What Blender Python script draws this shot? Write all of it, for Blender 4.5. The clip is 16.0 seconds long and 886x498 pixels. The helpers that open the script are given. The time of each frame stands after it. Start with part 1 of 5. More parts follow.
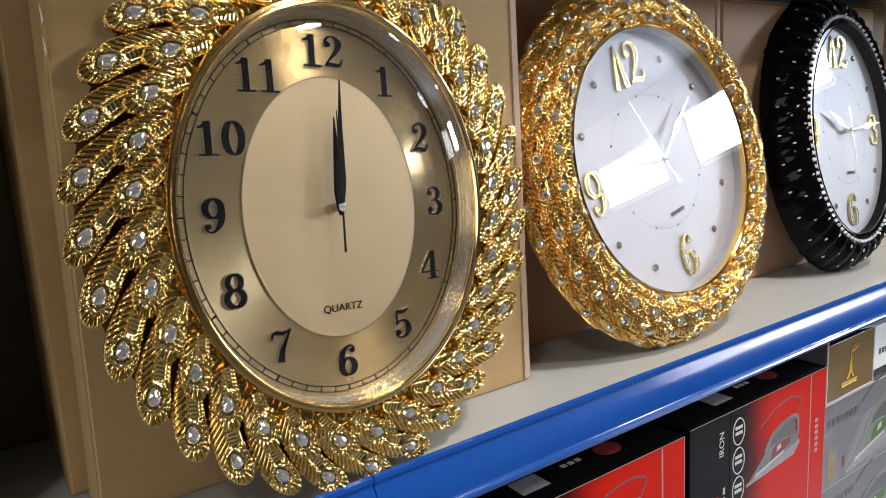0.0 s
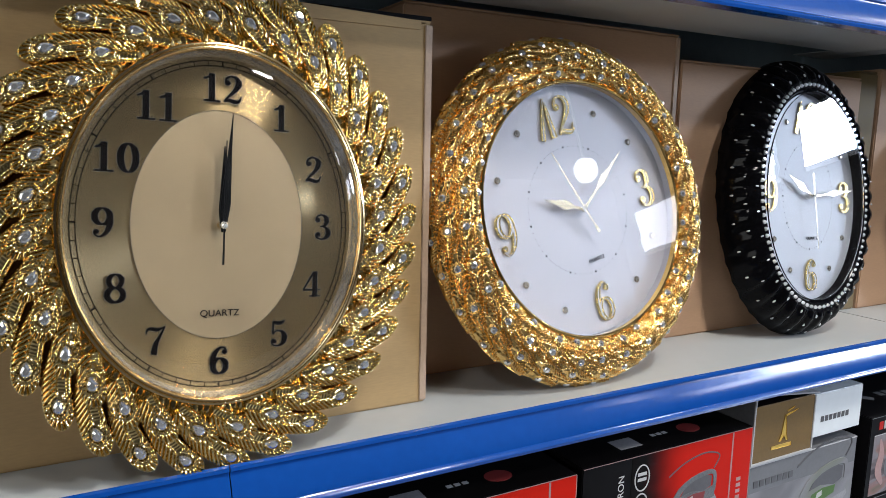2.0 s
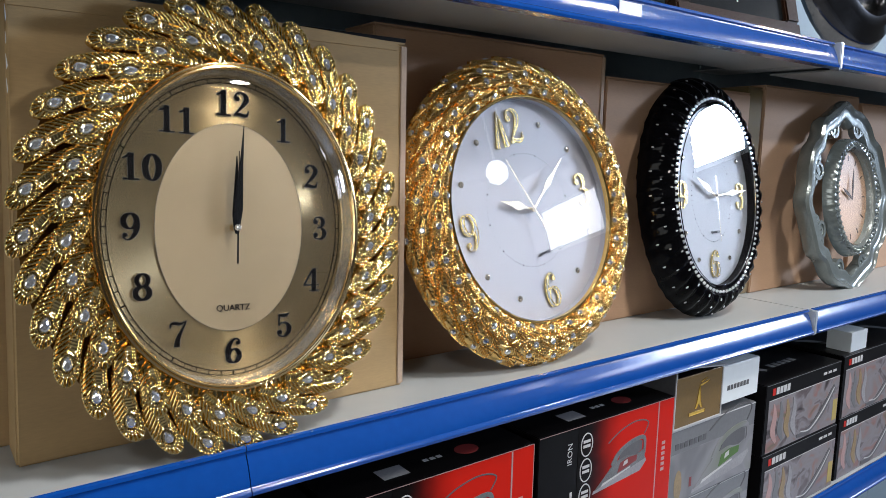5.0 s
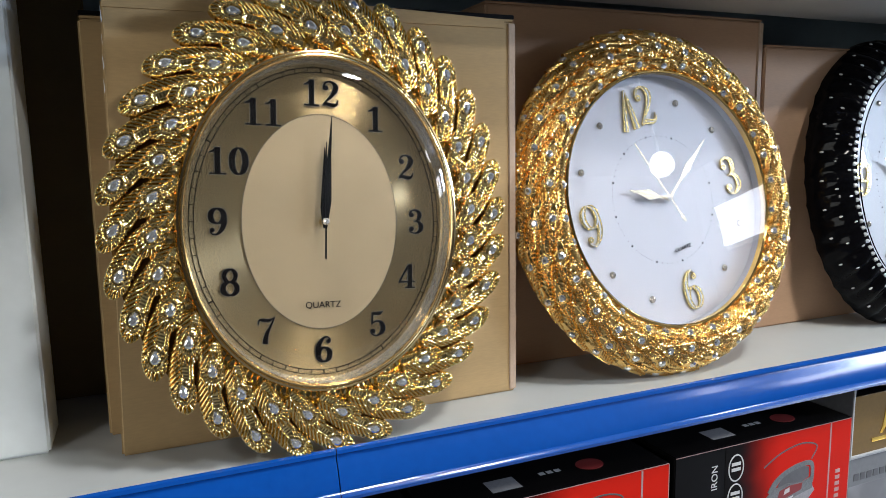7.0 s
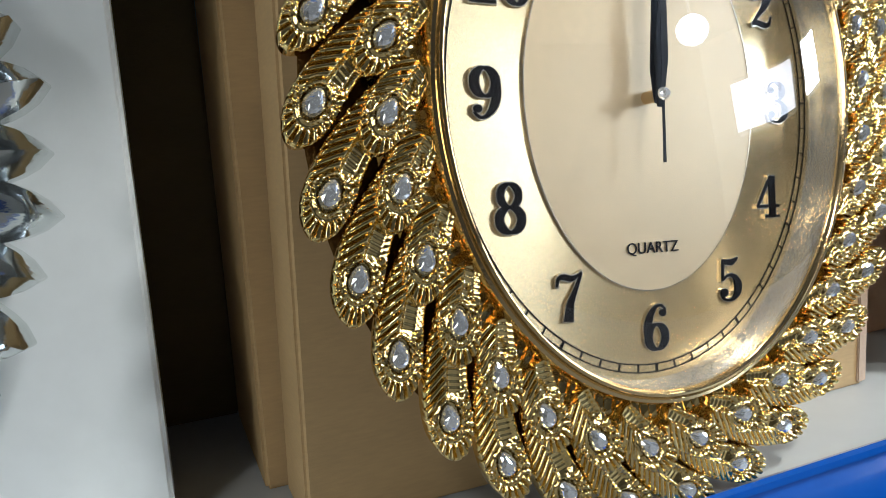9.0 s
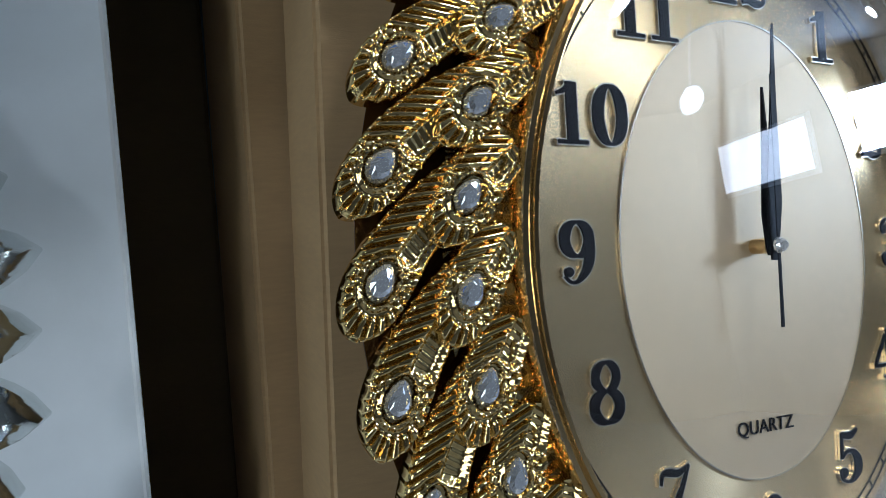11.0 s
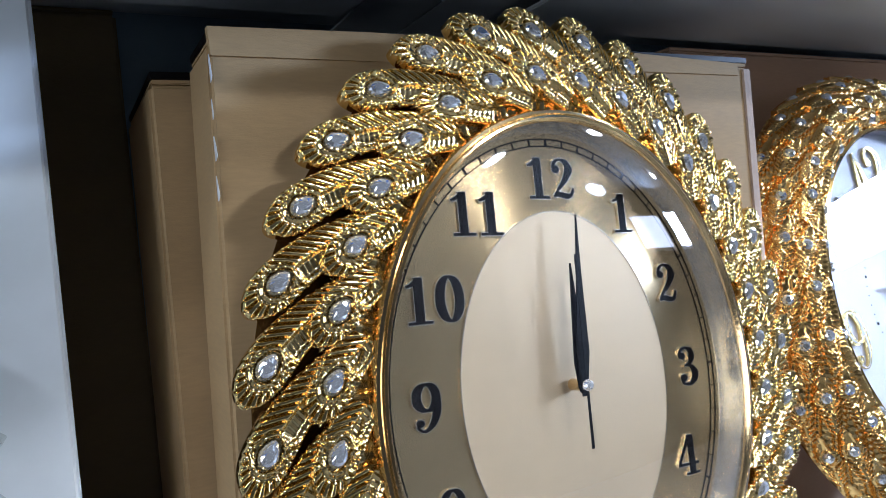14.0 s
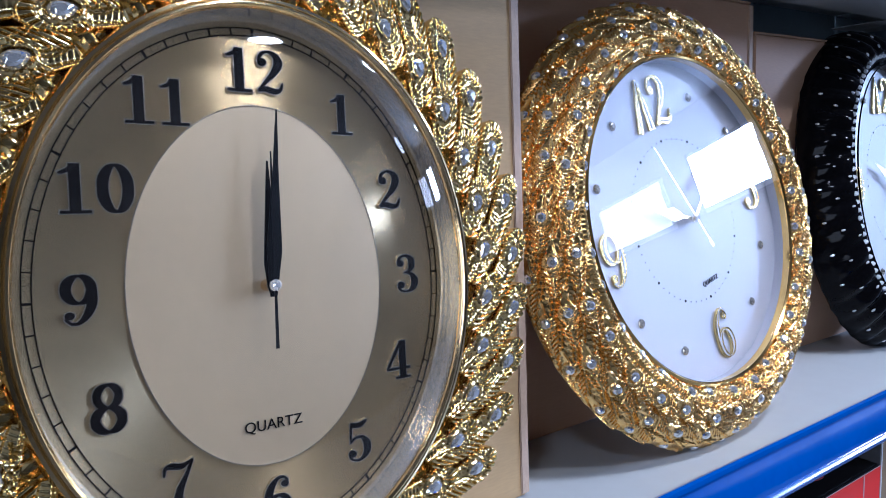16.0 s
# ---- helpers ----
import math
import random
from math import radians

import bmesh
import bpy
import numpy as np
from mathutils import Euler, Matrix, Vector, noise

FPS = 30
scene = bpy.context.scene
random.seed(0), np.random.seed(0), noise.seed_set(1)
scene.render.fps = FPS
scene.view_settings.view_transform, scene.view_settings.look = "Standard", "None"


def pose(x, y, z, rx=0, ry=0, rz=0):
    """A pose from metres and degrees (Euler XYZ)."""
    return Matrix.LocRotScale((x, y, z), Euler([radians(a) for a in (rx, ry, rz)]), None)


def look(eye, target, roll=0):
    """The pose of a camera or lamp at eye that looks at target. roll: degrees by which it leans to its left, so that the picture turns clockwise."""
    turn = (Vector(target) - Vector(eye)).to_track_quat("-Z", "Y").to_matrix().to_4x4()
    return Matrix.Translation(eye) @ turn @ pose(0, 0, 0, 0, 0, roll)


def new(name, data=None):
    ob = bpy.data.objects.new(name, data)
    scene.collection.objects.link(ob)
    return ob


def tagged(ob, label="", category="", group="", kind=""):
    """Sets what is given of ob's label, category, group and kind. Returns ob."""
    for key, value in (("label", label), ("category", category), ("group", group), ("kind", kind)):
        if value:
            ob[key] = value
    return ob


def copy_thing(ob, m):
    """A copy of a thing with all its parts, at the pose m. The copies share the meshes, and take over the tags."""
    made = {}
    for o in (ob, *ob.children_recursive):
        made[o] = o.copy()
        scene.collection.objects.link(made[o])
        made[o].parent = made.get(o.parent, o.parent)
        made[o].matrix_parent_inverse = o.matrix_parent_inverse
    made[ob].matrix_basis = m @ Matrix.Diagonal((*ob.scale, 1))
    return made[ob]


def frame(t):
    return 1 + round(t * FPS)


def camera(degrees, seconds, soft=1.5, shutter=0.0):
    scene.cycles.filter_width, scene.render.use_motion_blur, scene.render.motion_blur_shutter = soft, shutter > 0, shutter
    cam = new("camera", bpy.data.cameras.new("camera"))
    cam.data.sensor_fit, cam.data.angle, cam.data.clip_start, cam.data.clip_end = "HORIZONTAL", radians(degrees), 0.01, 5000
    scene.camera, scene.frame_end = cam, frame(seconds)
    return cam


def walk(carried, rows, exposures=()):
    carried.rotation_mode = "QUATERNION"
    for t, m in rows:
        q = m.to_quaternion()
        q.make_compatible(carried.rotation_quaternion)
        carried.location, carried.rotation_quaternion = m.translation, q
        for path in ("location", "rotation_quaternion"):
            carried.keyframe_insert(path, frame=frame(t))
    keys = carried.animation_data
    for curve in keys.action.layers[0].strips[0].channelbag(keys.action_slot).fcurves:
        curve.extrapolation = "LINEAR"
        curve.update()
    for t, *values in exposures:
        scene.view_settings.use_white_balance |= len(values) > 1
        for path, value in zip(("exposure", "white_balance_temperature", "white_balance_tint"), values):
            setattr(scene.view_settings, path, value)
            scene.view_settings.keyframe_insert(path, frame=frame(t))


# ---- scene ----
cam = camera(64.0, 16.0, soft=0.6)
PATH = [
    (0, (0.042, 0.046, 1.459), (1.151, 1.67, 1.096), -3.5),
    (0.5, (0.113, 0.015, 1.473), (1.014, 1.762, 1.103), -3.7),
    (1, (0.158, -0.025, 1.464), (1.099, 1.704, 1.109), -1.6),
    (1.5, (0.159, -0.048, 1.466), (1.127, 1.67, 1.139), -0.7),
    (2, (0.15, -0.089, 1.471), (1.105, 1.643, 1.176), 1.3),
    (2.5, (0.155, -0.122, 1.469), (1.143, 1.598, 1.21), 1.1),
    (3, (0.154, -0.124, 1.469), (1.186, 1.567, 1.195), 0.9),
    (3.5, (0.147, -0.121, 1.462), (1.195, 1.553, 1.15), 1.3),
    (3.7, (0.133, -0.113, 1.465), (1.232, 1.527, 1.149), 2.2),
    (5.8, (0.008, -0.119, 1.476), (1.215, 1.455, 1.22), 0.8),
    (6, (0.022, -0.115, 1.472), (1.162, 1.507, 1.211), 0.2),
    (6.5, (0.072, -0.105, 1.464), (1.029, 1.636, 1.231), -0.4),
    (7, (0.123, -0.102, 1.464), (0.9, 1.718, 1.176), -1.0),
    (7.5, (0.147, -0.089, 1.437), (0.802, 1.786, 1.211), -4.2),
    (8, (0.118, -0.007, 1.422), (0.794, 1.848, 1.103), -3.9),
    (8.3, (0.071, 0.077, 1.415), (0.778, 1.909, 1.037), -3.2),
    (8.5, (0.053, 0.139, 1.394), (0.8, 1.965, 1.069), -3.7),
    (8.7, (0.042, 0.186, 1.386), (0.791, 2.014, 1.074), -3.8),
    (10.8, (0.032, 0.304, 1.418), (0.825, 2.13, 1.223), -3.0),
    (11, (0.034, 0.303, 1.429), (0.837, 2.128, 1.267), -3.2),
    (11.5, (0.035, 0.307, 1.454), (0.895, 2.108, 1.333), -3.7),
    (12, (0.033, 0.291, 1.471), (0.931, 2.076, 1.389), -4.1),
    (12.5, (0.028, 0.272, 1.475), (0.969, 2.037, 1.431), -4.8),
    (13, (0.024, 0.241, 1.484), (0.881, 2.049, 1.478), -5.3),
    (13.5, (0.031, 0.222, 1.484), (0.952, 1.997, 1.465), -5.4),
    (14, (0.034, 0.213, 1.486), (0.983, 1.973, 1.447), -5.3),
    (14.5, (0.043, 0.208, 1.481), (1.057, 1.93, 1.406), -5.1),
    (15, (0.063, 0.2, 1.473), (1.184, 1.849, 1.32), -3.6),
    (15.5, (0.087, 0.197, 1.472), (1.293, 1.763, 1.173), -0.6),
    (16, (0.136, 0.16, 1.463), (1.272, 1.786, 1.205), -2.2),
]
walk(cam, [(t, look(eye, target, roll)) for t, eye, target, roll in PATH],
     exposures=[(0, -0.15, 6150, 15), (0.5, 0.0, 6150, 15), (1.0, -0.08, 5950, 15), (1.5, -0.2, 5800, 14), (2.6, -0.22, 5650, 14), (3.7, -0.22, 5650, 14), (5.8, -0.32, 5700, 14), (7, -0.07, 5650, 12), (8, 0.04, 5760, 11), (8.7, 0.10, 5620, 10),
                (11, -0.33, 4850, 10), (12, -0.10, 4780, 11), (13, 0.17, 4650, 13), (14, 0.28, 4940, 16), (14.6, 0.19, 4960, 18), (15.3, -0.16, 4680, 23), (16, -0.14, 4600, 21)])

# ---- light ----
world = bpy.data.worlds.new("sky")
scene.world = world
world.use_nodes = True
_sky = world.node_tree.nodes.new("ShaderNodeTexSky")
_sky.sky_type, _sky.sun_disc = "NISHITA", False
_sky.sun_elevation, _sky.sun_rotation = radians(35), radians(150)
world.node_tree.links.new(_sky.outputs[0], world.node_tree.nodes["Background"].inputs[0])
world.node_tree.nodes["Background"].inputs[1].default_value = 0.1
scene.view_settings.exposure = 0.0


def area_lamp(name, m, sx, sy, watts, colour):
    d = bpy.data.lights.new(name, "AREA")
    d.shape, d.size, d.size_y, d.energy, d.color = "RECTANGLE", sx, sy, watts, colour
    ob = new(name, d)
    ob.matrix_world = m
    return ob


EAST = 6.30
WINDOWS = ((-4.50, -3.36, 2.28, 2.89), (-2.97, -1.98, 2.30, 2.96))
for (y0, y1, z0, z1), watts, tone in zip(WINDOWS, (11, 285), ((0.96, 0.93, 0.92), (0.84, 0.93, 1.0))):
    area_lamp("window_light", pose(EAST - 0.03, (y0 + y1) / 2, (z0 + z1) / 2, 90, 0, 90), y1 - y0 - 0.1, z1 - z0 - 0.1, watts, tone)
# opening and warm lamp added in the west wall to fill the left side
FILL_WEST = (-2.6, -0.4, 0.9, 2.7)
area_lamp("window_light", pose(-3.07, (FILL_WEST[0] + FILL_WEST[1]) / 2, (FILL_WEST[2] + FILL_WEST[3]) / 2, 90, 0, -90), 2.1, 1.7, 42, (1.0, 0.93, 0.74))
# unseen ceiling lamps added as fill; only x 0.9 fits a mirrored spot
ADDED_LAMPS = ((1.7, -1.75, 3.33, 52), (-1.25, -0.95, 3.33, 13), (0.9, -0.45, 3.33, 45), (2.9, -0.6, 3.33, 14), (5.2, -1.0, 3.33, 24))
for x, y, z, watts in ADDED_LAMPS:
    d = bpy.data.lights.new("added_lamp_light", "AREA")
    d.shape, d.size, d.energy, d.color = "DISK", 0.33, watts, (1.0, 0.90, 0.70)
    new("added_lamp_light", d).matrix_world = pose(x, y, z - 0.035)

# ---- materials ----


def nodes(name):
    m = bpy.data.materials.new(name)
    m.use_nodes = True
    t = m.node_tree
    return m, t, t.nodes["Principled BSDF"]


def mat(name, colour, rough=0.5, metal=0.0, vary=0.12, scale=30.0, bump=0.0, bscale=200.0, rvary=0.1, coat=0.0, aniso=0.0, stretch=(1, 1, 1), rand=0.0, spec=0.5):
    """A surface with variation at two scales in colour and gloss, and a fine relief."""
    m, t, b = nodes(name)
    co = t.nodes.new("ShaderNodeTexCoord")
    mp = t.nodes.new("ShaderNodeMapping")
    mp.inputs["Scale"].default_value = stretch
    t.links.new(co.outputs["Object"], mp.inputs["Vector"])
    big = t.nodes.new("ShaderNodeTexNoise")
    big.inputs["Scale"].default_value = scale * 0.25
    big.inputs["Detail"].default_value = 3
    fine = t.nodes.new("ShaderNodeTexNoise")
    fine.inputs["Scale"].default_value = scale * 4
    fine.inputs["Detail"].default_value = 4
    for n in (big, fine):
        t.links.new(mp.outputs["Vector"], n.inputs["Vector"])
    add = t.nodes.new("ShaderNodeMath")
    add.operation = "ADD"
    t.links.new(big.outputs["Fac"], add.inputs[0])
    t.links.new(fine.outputs["Fac"], add.inputs[1])
    src = add
    if rand:
        inf = t.nodes.new("ShaderNodeObjectInfo")
        mul = t.nodes.new("ShaderNodeMath")
        mul.operation = "MULTIPLY_ADD"
        mul.inputs[1].default_value = rand
        t.links.new(inf.outputs["Random"], mul.inputs[0])
        t.links.new(add.outputs[0], mul.inputs[2])
        src = mul
    ramp = t.nodes.new("ShaderNodeMapRange")
    ramp.inputs["From Min"].default_value, ramp.inputs["From Max"].default_value = 0.55, 1.45 + rand
    t.links.new(src.outputs[0], ramp.inputs["Value"])
    mix = t.nodes.new("ShaderNodeMix")
    mix.data_type = "RGBA"
    mix.inputs["A"].default_value = (*[c * (1 - vary) for c in colour], 1)
    mix.inputs["B"].default_value = (*[min(1, c * (1 + vary)) for c in colour], 1)
    t.links.new(ramp.outputs["Result"], mix.inputs["Factor"])
    t.links.new(mix.outputs["Result"], b.inputs["Base Color"])
    rr = t.nodes.new("ShaderNodeMapRange")
    rr.inputs["From Min"].default_value, rr.inputs["From Max"].default_value = 0.6, 1.4
    rr.inputs["To Min"].default_value, rr.inputs["To Max"].default_value = max(0.02, rough - rvary * rough), min(1, rough + rvary * rough)
    t.links.new(add.outputs[0], rr.inputs["Value"])
    t.links.new(rr.outputs["Result"], b.inputs["Roughness"])
    b.inputs["Metallic"].default_value = metal
    b.inputs["Specular IOR Level"].default_value = spec
    b.inputs["Coat Weight"].default_value = coat
    b.inputs["Coat Roughness"].default_value = 0.08
    if aniso:
        b.inputs["Anisotropic"].default_value = aniso
        b.inputs["Anisotropic Rotation"].default_value = 0.25
        tg = t.nodes.new("ShaderNodeTangent")
        tg.direction_type, tg.axis = "RADIAL", "Y"
        t.links.new(tg.outputs[0], b.inputs["Tangent"])
    if bump:
        nz = t.nodes.new("ShaderNodeTexNoise")
        nz.inputs["Scale"].default_value, nz.inputs["Detail"].default_value = bscale, 3
        t.links.new(mp.outputs["Vector"], nz.inputs["Vector"])
        bp = t.nodes.new("ShaderNodeBump")
        bp.inputs["Strength"].default_value, bp.inputs["Distance"].default_value = bump, 0.002
        t.links.new(nz.outputs["Fac"], bp.inputs["Height"])
        t.links.new(bp.outputs[0], b.inputs["Normal"])
    return m


def clear(name, colour=(1, 1, 1), ior=1.45, rough=0.0):
    m, t, b = nodes(name)
    b.inputs["Base Color"].default_value = (*colour, 1)
    b.inputs["Transmission Weight"].default_value = 1
    b.inputs["IOR"].default_value = ior
    b.inputs["Roughness"].default_value = rough
    return m


def glow(name, colour, strength):
    m, t, b = nodes(name)
    b.inputs["Base Color"].default_value = (0.8, 0.8, 0.8, 1)
    b.inputs["Emission Color"].default_value = (*colour, 1)
    b.inputs["Emission Strength"].default_value = strength
    return m


M_GOLD = mat("feather_gold", (0.90, 0.68, 0.275), 0.11, 1.0, 0.07, 60)
# dark brown base puts the shade between the feathers into the gold
M_GOLD_DARK = mat("shaded_gold", (0.12, 0.06, 0.016), 0.32, 1.0, 0.25, 90, 0.3, 500)
M_BEZEL = mat("bezel_gold", (0.88, 0.66, 0.33), 0.14, 1.0, 0.06, 60, 0.05, 300)
M_GOLD_B = mat("orange_gold", (0.91, 0.60, 0.20), 0.20, 1.0, 0.10, 60)
M_RIM_B = mat("bright_gold_rim", (0.98, 0.66, 0.22), 0.13, 1.0, 0.05, 60)
M_DIAL = mat("brushed_dial", (0.71, 0.535, 0.28), 0.23, 1.0, 0.03, 12, 0.0, 300, 0.02, aniso=0.95)
M_OVAL = mat("champagne_oval", (0.259, 0.199, 0.117), 0.46, 0.55, 0.07, 60, 0.07, 3000)
M_WALL_IN = mat("inner_rim_silver", (0.60, 0.60, 0.59), 0.20, 0.86, 0.06, 40)
M_NUM = mat("numeral_black", (0.0025, 0.002, 0.002), 0.45, 0.0, 0.2, 60, spec=0.05)
M_NUM_EDGE = mat("numeral_edge", (0.85, 0.78, 0.64), 0.18, 1.0, 0.05, 60)
M_BLACK = mat("hand_black", (0.0025, 0.0025, 0.003), 0.45, 0.0, 0.2, 60, spec=0.05)
M_GEM = mat("rhinestone", (0.93, 0.95, 0.98), 0.03, 0.86, 0.2, 300, coat=0.5, rand=0.6)
M_BEAD = mat("bright_bead", (0.84, 0.87, 0.92), 0.08, 0.5, 0.1, 300, coat=0.8)
M_GLASS = clear("clock_glass")
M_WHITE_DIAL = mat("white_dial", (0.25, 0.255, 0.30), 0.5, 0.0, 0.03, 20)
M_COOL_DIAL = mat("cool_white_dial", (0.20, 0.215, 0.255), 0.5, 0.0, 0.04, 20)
M_STONE = mat("smoky_stone", (0.50, 0.47, 0.42), 0.08, 0.8, 0.2, 300, coat=0.4)
M_GOLD_NUM = mat("gilt_numeral", (0.90, 0.70, 0.28), 0.16, 1.0, 0.08, 200, 0.2, 500)
M_HAND = mat("pale_gold_hand", (0.88, 0.80, 0.62), 0.2, 0.9, 0.05, 60)
M_BLACK_GLOSS = mat("black_gloss", (0.003, 0.003, 0.004), 0.09, 0.0, 0.3, 60, 0.0, 200, spec=0.09)
M_SILVER = mat("chrome_silver", (0.66, 0.69, 0.68), 0.12, 1.0, 0.08, 60, 0.1, 200)
M_DARK_SILVER = mat("dark_silver", (0.16, 0.16, 0.17), 0.18, 1.0, 0.2, 40)
M_ACRYL = mat("frosted_silver", (0.21, 0.24, 0.24), 0.20, 0.35, 0.15, 60, 0.2, 150, coat=0.5)
M_CREAM = mat("cream_dial", (0.34, 0.22, 0.14), 0.4, 0.0, 0.12, 40)
M_KRAFT = mat("kraft_card", (0.46, 0.295, 0.185), 0.75, 0.0, 0.10, 25, 0.12, 350, stretch=(1, 1, 6))
# kraft copy with the warm bounce on the left cartons put into its colour
M_KRAFT_WARM = mat("warm_lit_kraft", (0.45, 0.309, 0.144), 0.75, 0.0, 0.12, 25, 0.12, 350, stretch=(1, 1, 6))
M_KRAFT_EDGE = mat("kraft_edge", (0.50, 0.37, 0.27), 0.7, 0.0, 0.12, 80, 0.2, 400)
# brown kept dark enough to serve the shaded gap filler too
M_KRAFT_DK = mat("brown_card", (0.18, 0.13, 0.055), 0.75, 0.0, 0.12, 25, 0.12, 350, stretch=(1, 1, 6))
M_WHITE_CARD = mat("white_card", (0.78, 0.83, 0.87), 0.35, 0.0, 0.05, 15, 0.03, 100)
M_SHELF = mat("shelf_enamel", (0.43, 0.45, 0.46), 0.38, 0.0, 0.06, 12, 0.04, 150)
M_BACK = mat("blue_grey_panel", (0.24, 0.31, 0.36), 0.45, 0.0, 0.08, 12, spec=0.15)
M_STRIP = mat("clear_strip", (0.007, 0.068, 0.35), 0.17, 0.0, 0.10, 25, 0.14, 26, coat=1.0)
M_STRIP.node_tree.nodes["Principled BSDF"].inputs["Coat Roughness"].default_value = 0.12
M_CAP = mat("clear_plastic_cap", (0.42, 0.47, 0.55), 0.2, 0.0, 0.08, 60, coat=0.6)
M_TAG = mat("paper_tag", (0.78, 0.80, 0.82), 0.5, 0.0, 0.04, 60)
M_RED = mat("red_print", (0.50, 0.018, 0.008), 0.32, 0.0, 0.10, 30, spec=0.3)
M_BLACK_CARD = mat("black_print", (0.004, 0.0035, 0.004), 0.38, 0.0, 0.3, 40, spec=0.15)
M_DKRED = mat("dark_red_print", (0.22, 0.03, 0.03), 0.35, 0.0, 0.1, 60)
M_PRINT = mat("white_print", (0.55, 0.55, 0.56), 0.4, 0.0, 0.08, 80)
M_GREY_CARD = mat("grey_print", (0.17, 0.175, 0.19), 0.35, 0.0, 0.15, 40)
M_LIGHT_CARD = mat("light_grey_print", (0.30, 0.295, 0.32), 0.35, 0.0, 0.25, 60)
M_DK_GREY = mat("dark_grey_print", (0.10, 0.10, 0.11), 0.3, 0.0, 0.2, 40)
M_GREEN = mat("green_print", (0.075, 0.16, 0.03), 0.35, 0.0, 0.2, 60)
M_PINK = mat("pink_print", (0.42, 0.27, 0.26), 0.35, 0.0, 0.15, 60)
M_PRINT_TAN = mat("tan_print", (0.30, 0.22, 0.12), 0.35, 0.0, 0.3, 60)
M_YELLOW = mat("yellow_print", (0.45, 0.35, 0.10), 0.35, 0.0, 0.15, 60)


def photo(name, stops, scale, stretch=(1, 1, 1), spot=1.2):
    """A printed photograph seen from afar: soft patches of a few inks."""
    m, t, b = nodes(name)
    co = t.nodes.new("ShaderNodeTexCoord")
    inf = t.nodes.new("ShaderNodeObjectInfo")
    mp = t.nodes.new("ShaderNodeMapping")
    mp.inputs["Scale"].default_value = stretch
    mp.inputs["Rotation"].default_value = (0, radians(28), 0)
    t.links.new(co.outputs["Object"], mp.inputs["Vector"])
    t.links.new(inf.outputs["Location"], mp.inputs["Location"])
    nz = t.nodes.new("ShaderNodeTexNoise")
    nz.inputs["Scale"].default_value, nz.inputs["Detail"].default_value, nz.inputs["Distortion"].default_value = scale, 2.5, spot
    t.links.new(mp.outputs["Vector"], nz.inputs["Vector"])
    rp = t.nodes.new("ShaderNodeValToRGB")
    while len(rp.color_ramp.elements) < len(stops):
        rp.color_ramp.elements.new(0.5)
    for e, (p, c) in zip(rp.color_ramp.elements, stops):
        e.position, e.color = p, (*c, 1)
    t.links.new(nz.outputs["Fac"], rp.inputs["Fac"])
    t.links.new(rp.outputs["Color"], b.inputs["Base Color"])
    b.inputs["Roughness"].default_value = 0.33
    return m


def fade(name, x0, x1, a, c):
    """Ink that runs from one colour to another across the panel, a little uneven."""
    m, t, b = nodes(name)
    co = t.nodes.new("ShaderNodeTexCoord")
    sp = t.nodes.new("ShaderNodeSeparateXYZ")
    nz = t.nodes.new("ShaderNodeTexNoise")
    nz.inputs["Scale"].default_value = 14
    ad = t.nodes.new("ShaderNodeMath")
    ad.operation = "MULTIPLY_ADD"
    ad.inputs[1].default_value = 0.05
    t.links.new(co.outputs["Object"], sp.inputs[0])
    t.links.new(co.outputs["Object"], nz.inputs["Vector"])
    t.links.new(nz.outputs["Fac"], ad.inputs[0])
    t.links.new(sp.outputs["X"], ad.inputs[2])
    mr = t.nodes.new("ShaderNodeMapRange")
    mr.interpolation_type = "SMOOTHSTEP"
    mr.inputs["From Min"].default_value, mr.inputs["From Max"].default_value = x0 + 0.025, x1 + 0.025
    t.links.new(ad.outputs[0], mr.inputs["Value"])
    mx = t.nodes.new("ShaderNodeMix")
    mx.data_type = "RGBA"
    mx.inputs["A"].default_value, mx.inputs["B"].default_value = (*a, 1), (*c, 1)
    t.links.new(mr.outputs["Result"], mx.inputs["Factor"])
    t.links.new(mx.outputs["Result"], b.inputs["Base Color"])
    b.inputs["Roughness"].default_value = 0.32
    b.inputs["Specular IOR Level"].default_value = 0.12
    return m


M_RED_FADE = fade("red_panel_print", 0.098, 0.172, (0.004, 0.0030, 0.0030), (0.55, 0.014, 0.005))
M_PHOTO = photo("pale_photo", ((0.30, (0.038, 0.030, 0.034)), (0.40, (0.128, 0.105, 0.112)), (0.48, (0.240, 0.225, 0.247)), (0.56, (0.225, 0.203, 0.210)), (0.64, (0.270, 0.150, 0.143)), (0.72, (0.150, 0.128, 0.083))), 14, (1, 1, 1.6))
M_PHOTO_G = photo("grey_photo", ((0.30, (0.120, 0.120, 0.135)), (0.46, (0.180, 0.180, 0.195)), (0.58, (0.255, 0.255, 0.277)), (0.72, (0.195, 0.210, 0.180))), 8)
M_SHELL = mat("chrome_print", (0.15, 0.16, 0.17), 0.3, 0.0, 0.45, 120)
M_GOLD_CARD = mat("gold_print", (0.19, 0.115, 0.03), 0.32, 0.2, 0.15, 60, coat=0.3)
M_GOLD_INK = mat("gold_ink", (0.72, 0.50, 0.10), 0.35, 0.4, 0.1, 80)
M_WOOD = mat("dark_wood", (0.026, 0.012, 0.007), 0.38, 0.0, 0.3, 30, 0.2, 120, coat=0.0, stretch=(1, 8, 8), spec=0.12)
M_DARK_FACE = mat("dark_face", (0.008, 0.009, 0.010), 0.2, 0.0, 0.2, 30, coat=0.0, spec=0.2)
M_BRASS = mat("old_brass", (0.55, 0.38, 0.10), 0.22, 1.0, 0.25, 60)
